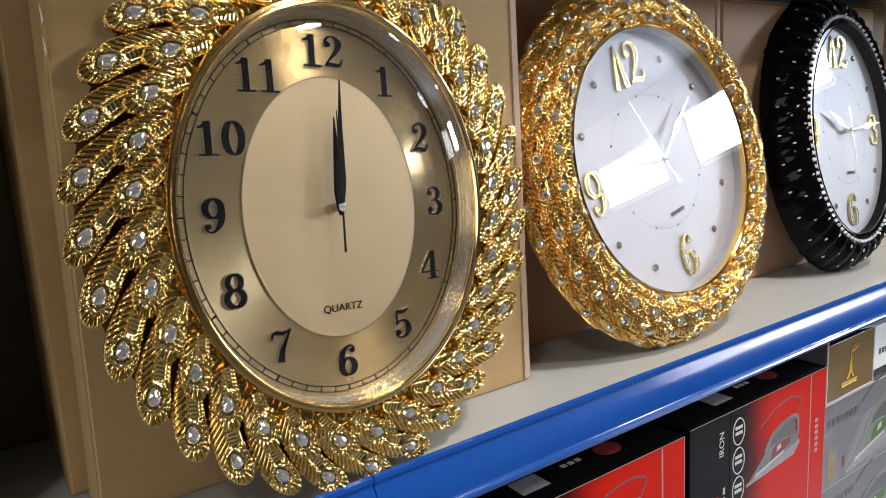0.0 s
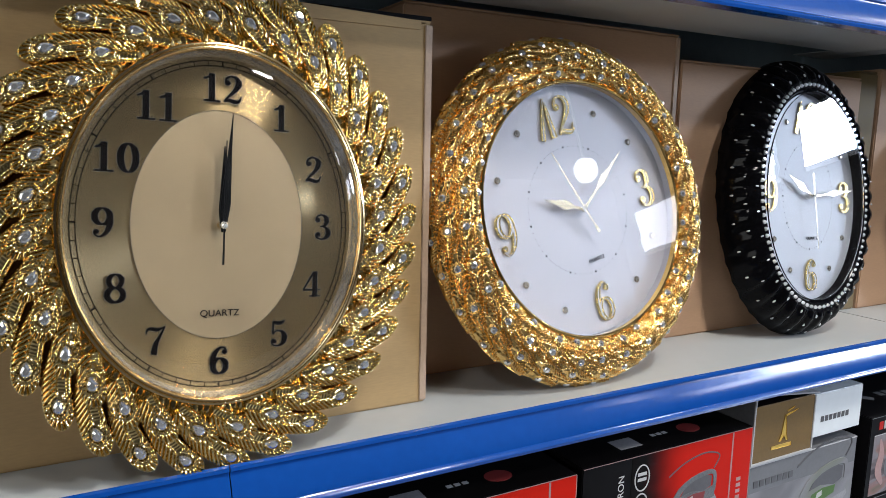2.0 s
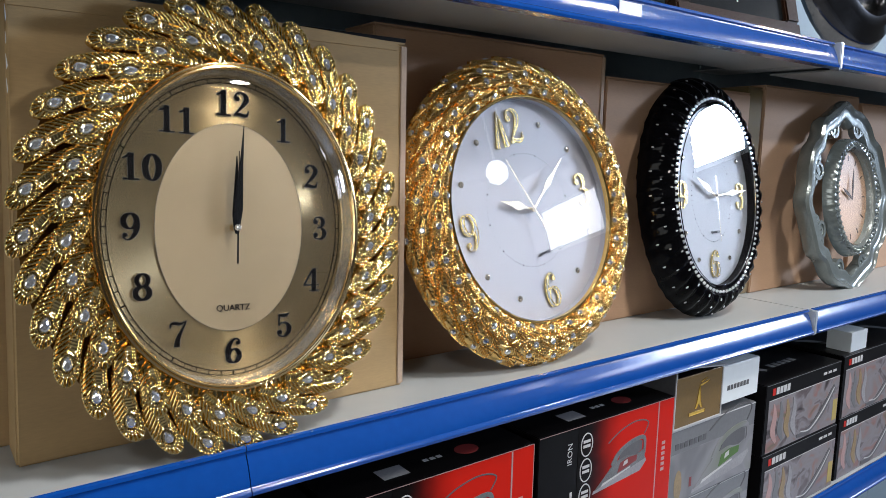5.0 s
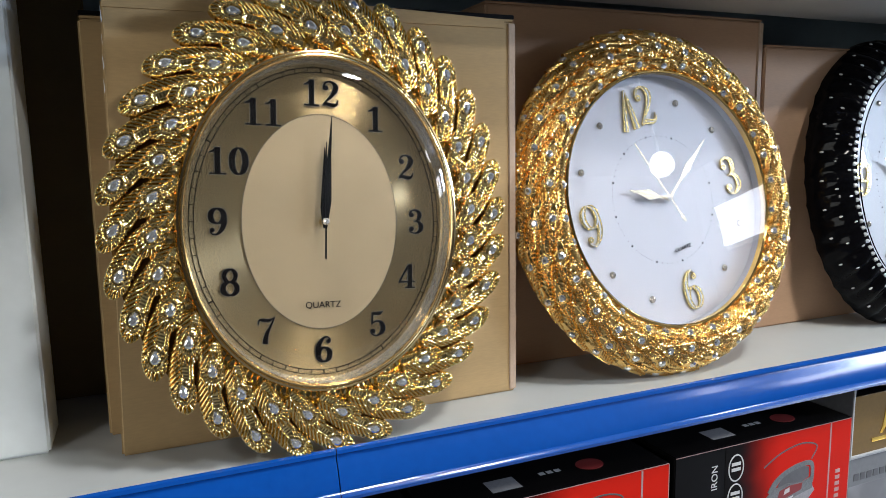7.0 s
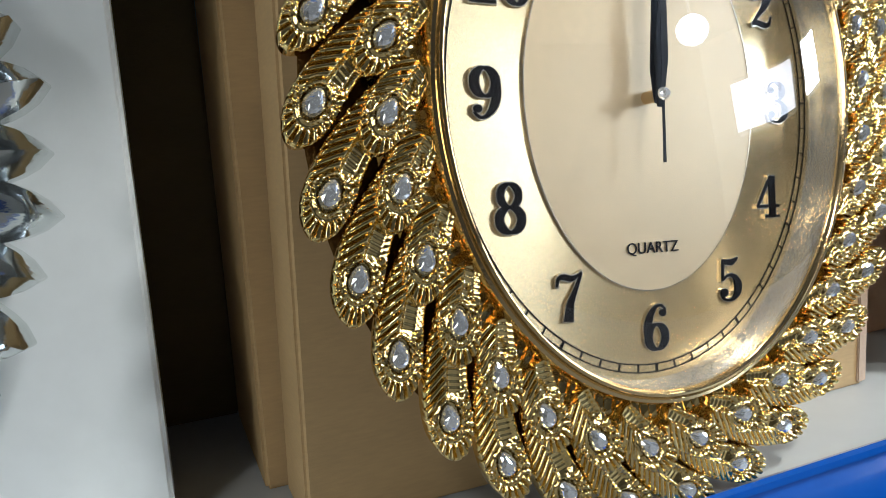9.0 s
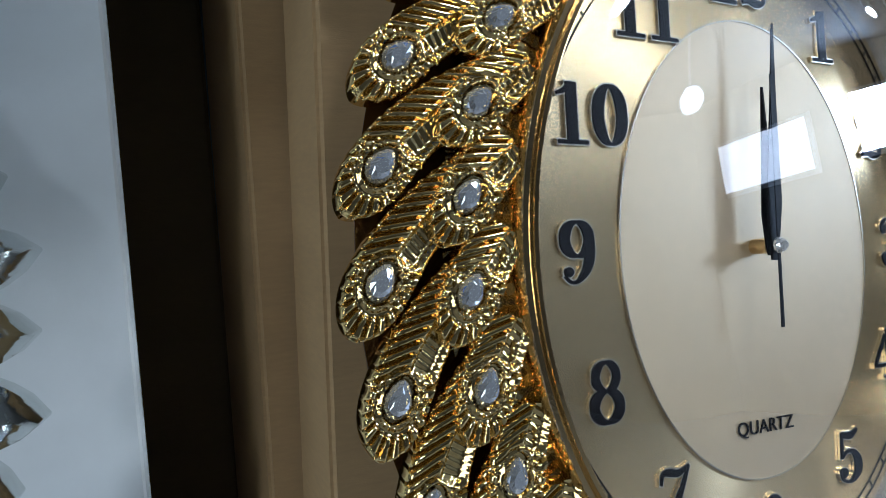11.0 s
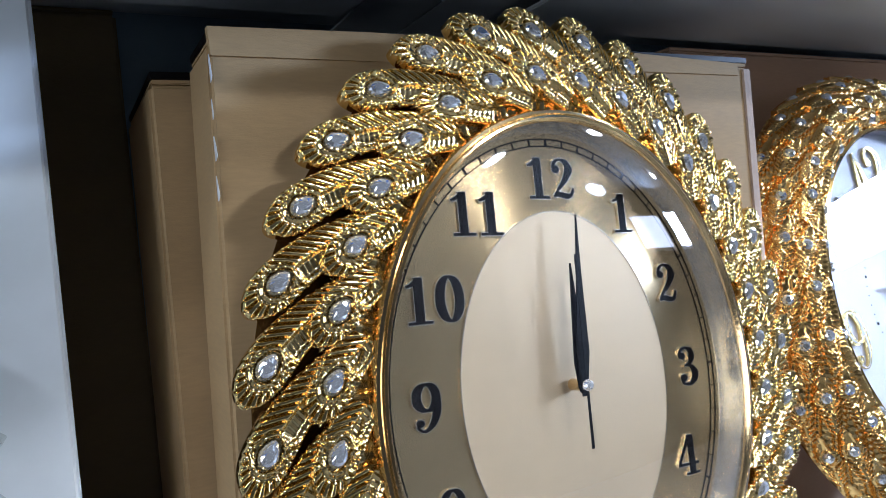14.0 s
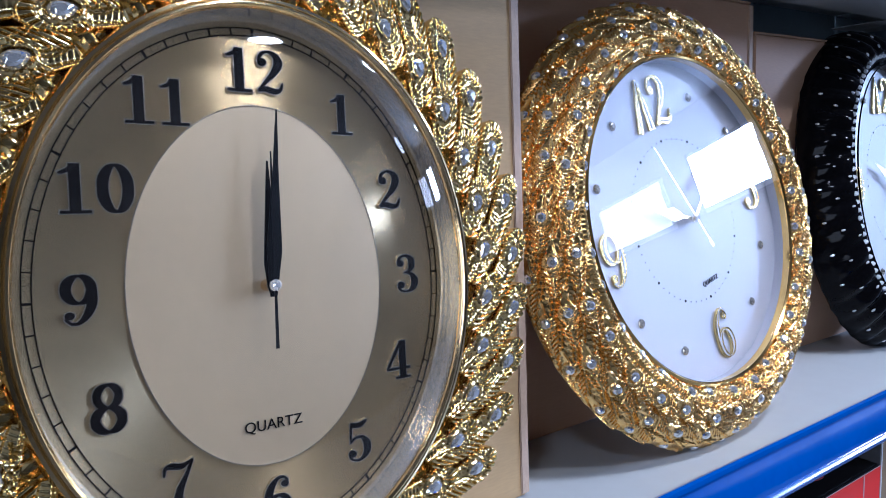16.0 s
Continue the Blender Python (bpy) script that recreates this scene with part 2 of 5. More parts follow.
M_FLOOR = mat("floor_tile", (0.13, 0.13, 0.132), 0.3, 0.0, 0.12, 4, 0.05, 40)
M_PLASTER = mat("wall_paint", (0.05, 0.047, 0.044), 0.8, 0.0, 0.06, 4, 0.1, 60)
M_CEIL = mat("ceiling_paint", (0.10, 0.10, 0.105), 0.85, 0.0, 0.04, 4, 0.1, 60)
M_FRAME = mat("window_white", (0.75, 0.76, 0.78), 0.35, 0.0, 0.05, 20)
M_TUBE = glow("lamp_glow", (1.0, 0.97, 0.93), 10.0)

# ---- mesh helpers ----


def finish(name, bm, material, smooth=False, angle=40):
    bmesh.ops.recalc_face_normals(bm, faces=bm.faces)
    me = bpy.data.meshes.new(name)
    bm.to_mesh(me)
    bm.free()
    me.materials.append(material)
    if smooth:
        me.shade_smooth()
        if angle:
            me.set_sharp_from_angle(angle=radians(angle))
    return me


def thing(name, m=None, label="", category="", group="", kind=""):
    ob = new(name)
    ob.empty_display_size = 0.05
    ob.matrix_world = m or Matrix()
    return tagged(ob, label, category, group, kind)


def part(name, bm, material, parent, label="", m=None, smooth=False, angle=40):
    me = bm if isinstance(bm, bpy.types.Mesh) else finish(name, bm, material, smooth, angle)
    ob = new(name, me)
    ob.parent = parent
    if m is not None:
        ob.matrix_basis = m
    return tagged(ob, label)


def single(name, bm, material, m=None, label="", category="", group="", kind="", smooth=False):
    ob = new(name, finish(name, bm, material, smooth))
    ob.matrix_world = m or Matrix()
    return tagged(ob, label, category, group, kind)


def box(x0, x1, y0, y1, z0, z1, bevel=0.0, bm=None, segs=2):
    bm = bm or bmesh.new()
    r = bmesh.ops.create_cube(bm, size=1)
    vs = r["verts"]
    for v in vs:
        v.co = Vector(((x0 + x1) / 2 + v.co.x * (x1 - x0), (y0 + y1) / 2 + v.co.y * (y1 - y0), (z0 + z1) / 2 + v.co.z * (z1 - z0)))
    if bevel:
        es = list({e for v in vs for e in v.link_edges})
        bmesh.ops.bevel(bm, geom=es, offset=bevel, segments=segs, affect="EDGES")
    return bm


def lathe(profile, rx, rz, n=128, closed=False, wave=None, kx=1.0):
    """Rings round the clock's axis: profile of (radius added, height in front)."""
    bm = bmesh.new()
    rows = []
    for i in range(n):
        a = 2 * math.pi * i / n
        row = []
        for k, (r, h) in enumerate(profile):
            dh = wave(a, k) if wave else 0.0
            row.append(bm.verts.new(((rx + r * kx) * math.sin(a), -(h + dh), (rz + r) * math.cos(a))))
        rows.append(row)
    m = len(profile)
    for i in range(n):
        p, q = rows[i], rows[(i + 1) % n]
        for k in range(m if closed else m - 1):
            bm.faces.new((p[k], q[k], q[(k + 1) % m], p[(k + 1) % m]))
    return bm


def disc(rx, rz, h=0.0, n=128, rings=6, sag=0.0, bm=None, power=2):
    bm = bm or bmesh.new()
    c = bm.verts.new((0, -(h + sag), 0))
    prev = None
    for j in range(1, rings + 1):
        f = j / rings
        ring = [bm.verts.new((f * rx * math.sin(2 * math.pi * i / n), -(h + sag * (1 - f ** power)), f * rz * math.cos(2 * math.pi * i / n))) for i in range(n)]
        for i in range(n):
            k = (i + 1) % n
            if prev:
                bm.faces.new((prev[i], prev[k], ring[k], ring[i]))
            else:
                bm.faces.new((c, ring[k], ring[i]))
        prev = ring
    return bm, prev


def lens(rx, rz, h, sag, thick=0.0015, n=128, power=2, rings=10):
    """A domed pane with a front and a back face; a high power keeps the middle flat and rounds the border."""
    bm, a = disc(rx, rz, h + thick, n, rings, sag, None, power)
    bm, b = disc(rx, rz, h, n, rings, sag, bm, power)
    for i in range(n):
        bm.faces.new((a[i], a[(i + 1) % n], b[(i + 1) % n], b[i]))
    return bm


def plate(outline, h0, h1, bm=None):
    """A flat shape (x, z) from h0 to h1 in front of the plane."""
    bm = bm or bmesh.new()
    a = [bm.verts.new((x, -h1, z)) for x, z in outline]
    b = [bm.verts.new((x, -h0, z)) for x, z in outline]
    bm.faces.new(a)
    n = len(a)
    for i in range(n):
        bm.faces.new((a[i], b[i], b[(i + 1) % n], a[(i + 1) % n]))
    return bm


def catmull(pts, per=7):
    p = [pts[0]] + list(pts) + [pts[-1]]
    out = []
    for i in range(1, len(p) - 2):
        for s in range(per):
            t = s / per
            out.append(tuple(0.5 * (2 * b + (c - a) * t + (2 * a - 5 * b + 4 * c - d) * t * t + (3 * b - a - 3 * c + d) * t ** 3) for a, b, c, d in zip(p[i - 1], p[i], p[i + 1], p[i + 2])))
    out.append(tuple(pts[-1]))
    return out


def ribbon(pts, bm, h0, h1, grow=0.0, smooth=True, close=False):
    """A stroke of changing width along points (x, z, width)."""
    q = catmull(pts) if smooth else list(pts)
    n = len(q)
    rows = []
    for i, (x, z, w) in enumerate(q):
        a, b = (q[i - 1], q[(i + 1) % n]) if close else (q[max(0, i - 1)], q[min(n - 1, i + 1)])
        d = Vector((b[0] - a[0], b[1] - a[1]))
        d = d.normalized() if d.length else Vector((1, 0))
        nx, nz = -d.y, d.x
        r = w / 2 + grow
        ex, ez = (0, 0)
        if not close and i in (0, n - 1):
            ex, ez = d.x * grow * (1 if i else -1), d.y * grow * (1 if i else -1)
        rows.append([bm.verts.new((x + ex + s * nx * r, -h, z + ez + s * nz * r)) for s, h in ((1, h0), (1, h1), (-1, h1), (-1, h0))])
    for i in range(n if close else n - 1):
        a, b = rows[i], rows[(i + 1) % n]
        for k in range(3):
            bm.faces.new((a[k], b[k], b[k + 1], a[k + 1]))
    if not close:
        bm.faces.new(rows[0])
        bm.faces.new(rows[-1][::-1])
    return bm


def ring_stroke(cx, cz, rx, rz, ix, iz, n=28):
    return [(cx + (rx + ix) / 2 * math.cos(a), cz + (rz + iz) / 2 * math.sin(a), (rx - ix) * abs(math.cos(a)) + (rz - iz) * abs(math.sin(a))) for a in [2 * math.pi * k / n for k in range(n)]]


SIX = [("r", (0.3, 0.29, 0.28, 0.29, 0.12, 0.245)), ("s", [(0.09, 0.3, 0.14), (0.10, 0.55, 0.16), (0.17, 0.78, 0.13), (0.30, 0.94, 0.07), (0.42, 0.96, 0.05), (0.52, 0.86, 0.04)]), ("b", (0.455, 0.80, 0.075))]
DIGITS = {
    "0": [("r", (0.3, 0.5, 0.3, 0.5, 0.12, 0.45))],
    "1": [("s", [(0.29, 0.0, 0.17), (0.29, 0.5, 0.17), (0.29, 0.99, 0.17)]), ("s", [(0.05, 0.03, 0.06), (0.3, 0.03, 0.06), (0.54, 0.03, 0.06)]), ("s", [(0.05, 0.80, 0.05), (0.17, 0.85, 0.08), (0.28, 0.96, 0.06)])],
    "2": [("b", (0.135, 0.72, 0.09)), ("s", [(0.06, 0.74, 0.05), (0.12, 0.90, 0.07), (0.27, 0.97, 0.06), (0.43, 0.88, 0.13), (0.47, 0.70, 0.18), (0.36, 0.47, 0.13), (0.19, 0.26, 0.07), (0.06, 0.09, 0.05)]), ("s", [(0.04, 0.06, 0.07), (0.18, 0.11, 0.12), (0.36, 0.06, 0.13), (0.49, 0.10, 0.08), (0.55, 0.27, 0.03)])],
    "3": [("b", (0.13, 0.77, 0.085)), ("s", [(0.06, 0.80, 0.04), (0.13, 0.93, 0.06), (0.27, 0.97, 0.06), (0.41, 0.88, 0.13), (0.43, 0.70, 0.15), (0.35, 0.56, 0.07), (0.21, 0.52, 0.04)]), ("s", [(0.21, 0.52, 0.04), (0.37, 0.50, 0.07), (0.48, 0.37, 0.15), (0.48, 0.19, 0.16), (0.37, 0.06, 0.09), (0.24, 0.03, 0.05), (0.11, 0.08, 0.05), (0.05, 0.20, 0.04)]), ("b", (0.125, 0.21, 0.09))],
    "4": [("s", [(0.38, 0.97, 0.06), (0.2, 0.63, 0.06), (0.02, 0.29, 0.05)]), ("s", [(0.0, 0.27, 0.06), (0.3, 0.27, 0.06), (0.6, 0.27, 0.06)]), ("s", [(0.41, 0.0, 0.16), (0.41, 0.5, 0.16), (0.41, 0.98, 0.16)]), ("s", [(0.22, 0.03, 0.05), (0.4, 0.03, 0.05), (0.60, 0.03, 0.05)])],
    "5": [("s", [(0.11, 0.95, 0.07), (0.22, 0.90, 0.12), (0.36, 0.90, 0.12), (0.50, 0.99, 0.04)]), ("s", [(0.12, 0.96, 0.05), (0.11, 0.72, 0.05), (0.10, 0.48, 0.05)]), ("s", [(0.10, 0.49, 0.04), (0.21, 0.59, 0.05), (0.37, 0.58, 0.09), (0.48, 0.43, 0.16), (0.48, 0.21, 0.16), (0.36, 0.06, 0.08), (0.22, 0.03, 0.05), (0.10, 0.09, 0.05), (0.05, 0.20, 0.04)]), ("b", (0.125, 0.21, 0.09))],
    "6": SIX,
    "7": [("s", [(0.05, 0.72, 0.03), (0.08, 0.88, 0.06), (0.19, 0.91, 0.12), (0.35, 0.87, 0.11), (0.48, 0.92, 0.06), (0.57, 0.98, 0.04)]), ("s", [(0.56, 0.97, 0.04), (0.44, 0.66, 0.07), (0.31, 0.36, 0.13), (0.26, 0.0, 0.18)])],
    "8": [("r", (0.3, 0.74, 0.235, 0.25, 0.115, 0.20)), ("r", (0.3, 0.27, 0.285, 0.275, 0.14, 0.215))],
    "9": [(k, ([(0.6 - x, 1 - z, w) for x, z, w in v] if k == "s" else (0.6 - v[0], 1 - v[1], *v[2:]))) for k, v in SIX],
}


GILT = dict(DIGITS)
GILT["1"] = [("s", [(0.00, 0.0, 0.15), (0.13, 0.5, 0.10), (0.27, 1.0, 0.03)]), ("s", [(0.36, 0.0, 0.20), (0.33, 0.5, 0.13), (0.29, 1.0, 0.03)])]


def numeral(text, size, h0, h1, grow=0.0, pitch=0.64, thin=1.0, figures=DIGITS, wide=1.0):
    """Serif figures centred on the origin, raised from h0 to h1."""
    bm = bmesh.new()
    width = pitch * (len(text) - 1) + 0.6
    step = 0
    for i, c in enumerate(text):
        ox = -width / 2 + pitch * i
        for kind, v in figures[c]:
            top = h1 + 0.00005 * step
            step += 1
            if kind == "s":
                ribbon([((ox + x) * size, (z - 0.5) * size, w * size * thin) for x, z, w in v], bm, h0, top, grow)
            elif kind == "r":
                cx, cz, rx, rz, ix, iz = v
                ribbon([((ox + x) * size, (z - 0.5) * size, w * size * thin) for x, z, w in ring_stroke(cx, cz, rx, rz, ix, iz)], bm, h0, top, grow, False, True)
            else:
                cx, cz, r = v
                plate([((ox + cx) * size + (r * size * thin + grow) * math.cos(a), (cz - 0.5) * size + (r * size * thin + grow) * math.sin(a)) for a in [2 * math.pi * k / 16 for k in range(16)]], h0, top, bm)
    for v in bm.verts:
        v.co.x *= wide
    return bm


def text_mesh(name, body, size, material, extrude=0.0002):
    cu = bpy.data.curves.new(name, "FONT")
    cu.body, cu.size, cu.extrude, cu.align_x, cu.align_y = body, size, extrude, "CENTER", "CENTER"
    ob = bpy.data.objects.new(name, cu)
    me = bpy.data.meshes.new_from_object(ob)
    bpy.data.objects.remove(ob)
    me.materials.clear()
    me.materials.append(material)
    me.transform(Matrix.Rotation(radians(90), 4, "X"))
    return me


def hand_shape(stations, h0, h1):
    """A clock hand pointing up: stations of (z, half width)."""
    return plate([(w, z) for z, w in stations] + [(-w, z) for z, w in stations[::-1]], h0, h1)


def turn(deg):
    """Clockwise on the dial."""
    return pose(0, 0, 0, 0, deg, 0)


def gem_mesh(name, rx, rz, h, sides=10, material=None):
    """A cut stone lying in the plane, its table to the front."""
    bm = bmesh.new()
    rings = []
    for f, d in ((1.0, 0.0), (0.97, 0.25), (0.72, 0.72), (0.42, 1.0)):
        off = math.pi / sides if f == 0.72 else 0
        rings.append([bm.verts.new((f * rx * math.cos(2 * math.pi * i / sides + off), -d * h, f * rz * math.sin(2 * math.pi * i / sides + off))) for i in range(sides)])
    for j in range(3):
        for i in range(sides):
            a, b = rings[j], rings[j + 1]
            k = (i + 1) % sides
            bm.faces.new((a[i], a[k], b[i]))
            bm.faces.new((a[k], b[k], b[i]))
    bm.faces.new(rings[3])
    return finish(name, bm, material or M_GEM)


def smooth_step(x, a, b):
    t = np.clip((x - a) / (b - a), 0, 1)
    return t * t * (3 - 2 * t)


def feather_mesh(name, length, half, eye, material, nu=170, nv=31, pitch=0.0043, bend=5.0, root=0.62, wall=0.0065):
    """A cast feather in the plane, root at the origin and tip along +z. Rungs on the outer vane, a sunk ribbed channel and a
    beaded edge on the inner one; at the tip a smooth dish with a collar for the stone and a fan of flutes round it."""
    tip = half * 1.85
    ez = length - tip
    z = np.concatenate([np.linspace(0, ez, nu - 44, endpoint=False), ez + tip * np.sin(np.linspace(0, math.pi / 2, 45))])
    v = np.linspace(-1, 1, nv)
    Z, V = np.meshgrid(z, v, indexing="ij")
    back = np.clip(Z / ez, 0, 1)
    w = np.where(Z < ez, half * (root + (1 - root) * np.sin(back * math.pi / 2) ** 0.9), half * np.clip(1 - ((Z - ez) / tip) ** 2, 0.0009, 1) ** 0.60)
    X = V * w + 0.0008 * smooth_step(Z, 0, ez) * (1 - V ** 2)
    rung = np.abs(np.sin(math.pi * (Z - 0.9 * X) / pitch))
    rung = smooth_step(rung, 0.12, 0.85)
    fine = np.abs(np.sin(math.pi * (Z + 0.35 * X) / (pitch * 0.62)))
    bead = np.abs(np.sin(math.pi * Z / (pitch * 0.60)))
    crown = 0.0022 * np.sqrt(np.clip(1 - V ** 2, 0, 1))
    vane = smooth_step(V, 0.02, 0.12) * (1 - smooth_step(V, 0.90, 1.0))
    shaft = np.exp(-((V - 0.02) / 0.07) ** 2)
    trough = smooth_step(V, -0.80, -0.62) * (1 - smooth_step(V, -0.16, -0.02))
    edge = np.exp(-((V + 0.89) / 0.09) ** 2)
    body = crown + vane * 0.0027 * (rung - 0.6) + shaft * 0.0011 + trough * (-0.0019 + 0.0005 * fine) + edge * (0.0009 + 0.0006 * bead)
    ex, ey = X / (eye * 0.72), (Z - ez) / eye
    ey = np.where(ey < 0, ey * 0.80, ey)
    rho = np.hypot(ex, ey)
    phi = np.arctan2(ex, ey)
    flute = smooth_step(np.abs(np.cos(10 * phi)), 0.10, 0.80)
    rimward = smooth_step(rho, 1.48, 1.66) * (1 - smooth_step(np.hypot(X / half, np.maximum(Z - ez, 0) / tip), 0.93, 1.0))
    dish = 0.0016 + 0.0006 * smooth_step(rho, 1.3, 1.8) + rimward * 0.0025 * (flute - 0.5) + 0.0013 * np.exp(-((rho - 1.18) / 0.13) ** 2) - 0.0020 * (rho < 1.04)
    dish -= 0.0016 * smooth_step(np.hypot(X / half, np.maximum(Z - ez, 0) / tip), 0.90, 1.0)
    near = smooth_step(Z, ez - eye * (1.75 - 0.9 * smooth_step(V, 0.35, 0.7)), ez - eye * (1.15 - 0.9 * smooth_step(V, 0.35, 0.7)))
    H = body * (1 - near) + dish * near
    BX = X - bend * np.clip(ez - Z, 0, 0.05) ** 2
    nu = len(z)
    co = np.stack([BX, -H, Z], -1).reshape(-1, 3)
    idx = np.arange(nu * nv).reshape(nu, nv)
    faces = np.stack([idx[:-1, :-1], idx[:-1, 1:], idx[1:, 1:], idx[1:, :-1]], -1).reshape(-1, 4).tolist()
    rim = np.concatenate([idx[:, 0], idx[-1, 1:-1], idx[::-1, -1], idx[0, 1:-1][::-1]])
    low = co[rim].copy()
    low[:, 1] = wall
    k = np.arange(len(rim))
    n = (k + 1) % len(rim)
    faces += np.stack([rim, rim[n], n + len(co), k + len(co)], -1).tolist()
    me = bpy.data.meshes.new(name)
    me.from_pydata(np.concatenate([co, low]).tolist(), [], faces)
    bm = bmesh.new()
    bm.from_mesh(me)
    bpy.data.meshes.remove(me)
    return finish(name, bm, material, True, 55), ez


def drop_gem(name, rx, rz, h, material, sides=12):
    """A pear-cut stone, its point towards -z."""
    bm = bmesh.new()
    rings = []
    for f, d in ((1.0, 0.0), (0.97, 0.25), (0.74, 0.74), (0.44, 1.0)):
        off = math.pi / sides if f == 0.74 else 0
        ring = []
        for i in range(sides):
            a = 2 * math.pi * i / sides + off
            c, n = math.cos(a), math.sin(a)
            ring.append(bm.verts.new((f * rx * c * (1 + 0.30 * min(0.0, n)), -d * h, f * rz * n * (1.15 if n < 0 else 0.9))))
        rings.append(ring)
    for j in range(3):
        for i in range(sides):
            a, b = rings[j], rings[j + 1]
            k = (i + 1) % sides
            bm.faces.new((a[i], a[k], b[i]))
            bm.faces.new((a[k], b[k], b[i]))
    bm.faces.new(rings[3])
    return finish(name, bm, material)


def arc_angles(a, b, n, first):
    """Angles that cut an ellipse into n equal lengths, from the angle first."""
    fine = [first + 2 * math.pi * k / 4000 for k in range(4001)]
    acc = [0.0]
    for p, q in zip(fine, fine[1:]):
        m = (p + q) / 2
        acc.append(acc[-1] + math.hypot(a * math.cos(m), b * math.sin(m)) * (q - p))
    out, k = [], 0
    for i in range(n):
        while acc[k] < acc[-1] * i / n:
            k += 1
        out.append(fine[k])
    return out


def clock_pose(c, lean, yaw, roll):
    return pose(*c) @ pose(0, 0, 0, 0, 0, yaw) @ pose(0, 0, 0, -lean, 0, 0) @ pose(0, 0, 0, 0, roll, 0)


# ---- the shop round the shelf ----
SHELF_Z, RAIL_Y, BACK_Y = 1.194, 0.483, 0.762
UP_Z = 1.668


def structure(name, bm, material, label, m=None):
    return single(name, bm, material, m, label, name.split("_")[0], kind="structure")


structure("floor", box(-3.2, EAST + 0.2, -5.0, 1.6, -0.1, 0.0), M_FLOOR, "grey tiled shop floor, slightly glossy")
structure("ceiling", box(-3.2, EAST + 0.2, -5.0, 1.6, 3.4, 3.5), M_CEIL, "plain grey painted ceiling of the shop")
structure("wall_north", box(-3.2, EAST + 0.2, 1.5, 1.6, 0.0, 3.4), M_PLASTER, "plain dark wall behind the shelving")
structure("wall_south", box(-3.2, EAST + 0.2, -5.0, -4.8, 0.0, 3.4), M_PLASTER, "plain dark painted wall across the shop")
bm = box(-3.2, -3.1, -4.8, FILL_WEST[0], 0.0, 3.4)
box(-3.2, -3.1, FILL_WEST[1], 1.5, 0.0, 3.4, bm=bm)
box(-3.2, -3.1, FILL_WEST[0], FILL_WEST[1], 0.0, FILL_WEST[2], bm=bm)
box(-3.2, -3.1, FILL_WEST[0], FILL_WEST[1], FILL_WEST[3], 3.4, bm=bm)
structure("wall_west", bm, M_PLASTER, "dark wall with a window added for fill light")
bm = box(EAST, EAST + 0.2, -4.8, WINDOWS[0][0], 0, 3.4)
box(EAST, EAST + 0.2, WINDOWS[0][1], WINDOWS[1][0], 0, 3.4, bm=bm)
box(EAST, EAST + 0.2, WINDOWS[1][1], 1.5, 0, 3.4, bm=bm)
for y0, y1, z0, z1 in WINDOWS:
    box(EAST, EAST + 0.2, y0, y1, 0, z0, bm=bm)
    box(EAST, EAST + 0.2, y0, y1, z1, 3.4, bm=bm)
structure("wall_east", bm, M_PLASTER, "dark painted wall with two high shop windows")


def window(name, m, width, height):
    w = thing(name, m, "bright white-framed window out of view, letting light onto the shelf", "window", kind="structure")
    hw, hh = width / 2, height
    bm = box(-hw, -hw + 0.05, -0.03, 0.03, 0, hh)
    box(hw - 0.05, hw, -0.03, 0.03, 0, hh, bm=bm)
    box(-hw + 0.05, hw - 0.05, -0.03, 0.03, 0, 0.05, bm=bm)
    box(-hw + 0.05, hw - 0.05, -0.03, 0.03, hh - 0.05, hh, bm=bm)
    part("window_frame", bm, M_FRAME, w)
    p = part("pane", box(-hw + 0.05, hw - 0.05, -0.004, 0.004, 0.05, hh - 0.05), M_GLASS, w)
    p.visible_shadow = False


for n, (y0, y1, z0, z1) in enumerate(WINDOWS):
    window("window_%d" % (n + 1), pose(EAST + 0.08, (y0 + y1) / 2, z0, 0, 0, 90), y1 - y0, z1 - z0)
# unseen window added round the west fill lamp
window("window_3", pose(-3.15, (FILL_WEST[0] + FILL_WEST[1]) / 2, FILL_WEST[2], 0, 0, 90), FILL_WEST[1] - FILL_WEST[0], FILL_WEST[3] - FILL_WEST[2])

# fixtures for the added fill lamps, all out of view
fix = thing("ceiling_light", pose(*ADDED_LAMPS[0][:3]), "unseen round white surface-mounted ceiling light added to light the shelf", "lamp", "round ceiling lights")
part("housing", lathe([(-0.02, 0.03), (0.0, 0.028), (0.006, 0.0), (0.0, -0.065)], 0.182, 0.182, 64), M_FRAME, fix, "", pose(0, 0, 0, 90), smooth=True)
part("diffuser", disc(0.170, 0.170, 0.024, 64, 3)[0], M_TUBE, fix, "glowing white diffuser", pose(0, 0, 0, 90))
for at in ADDED_LAMPS[1:]:
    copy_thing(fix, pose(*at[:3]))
pend = thing("pendant_lamp", pose(3.6, -2.45, 2.62), "round white globe lamp hanging from the ceiling", "lamp")
bm = bmesh.new()
bmesh.ops.create_uvsphere(bm, u_segments=28, v_segments=16, radius=0.10)
part("globe", bm, M_TUBE, pend, "glowing white globe", smooth=True)
part("rod", box(-0.008, 0.008, -0.008, 0.008, 0.098, 0.78), M_FRAME, pend)

# ---- shelving ----
J1, J2 = 0.268, 1.352
SECTIONS = tuple((J1 + 1.084 * k, J1 + 1.084 * (k + 1)) for k in range(-1, 4))


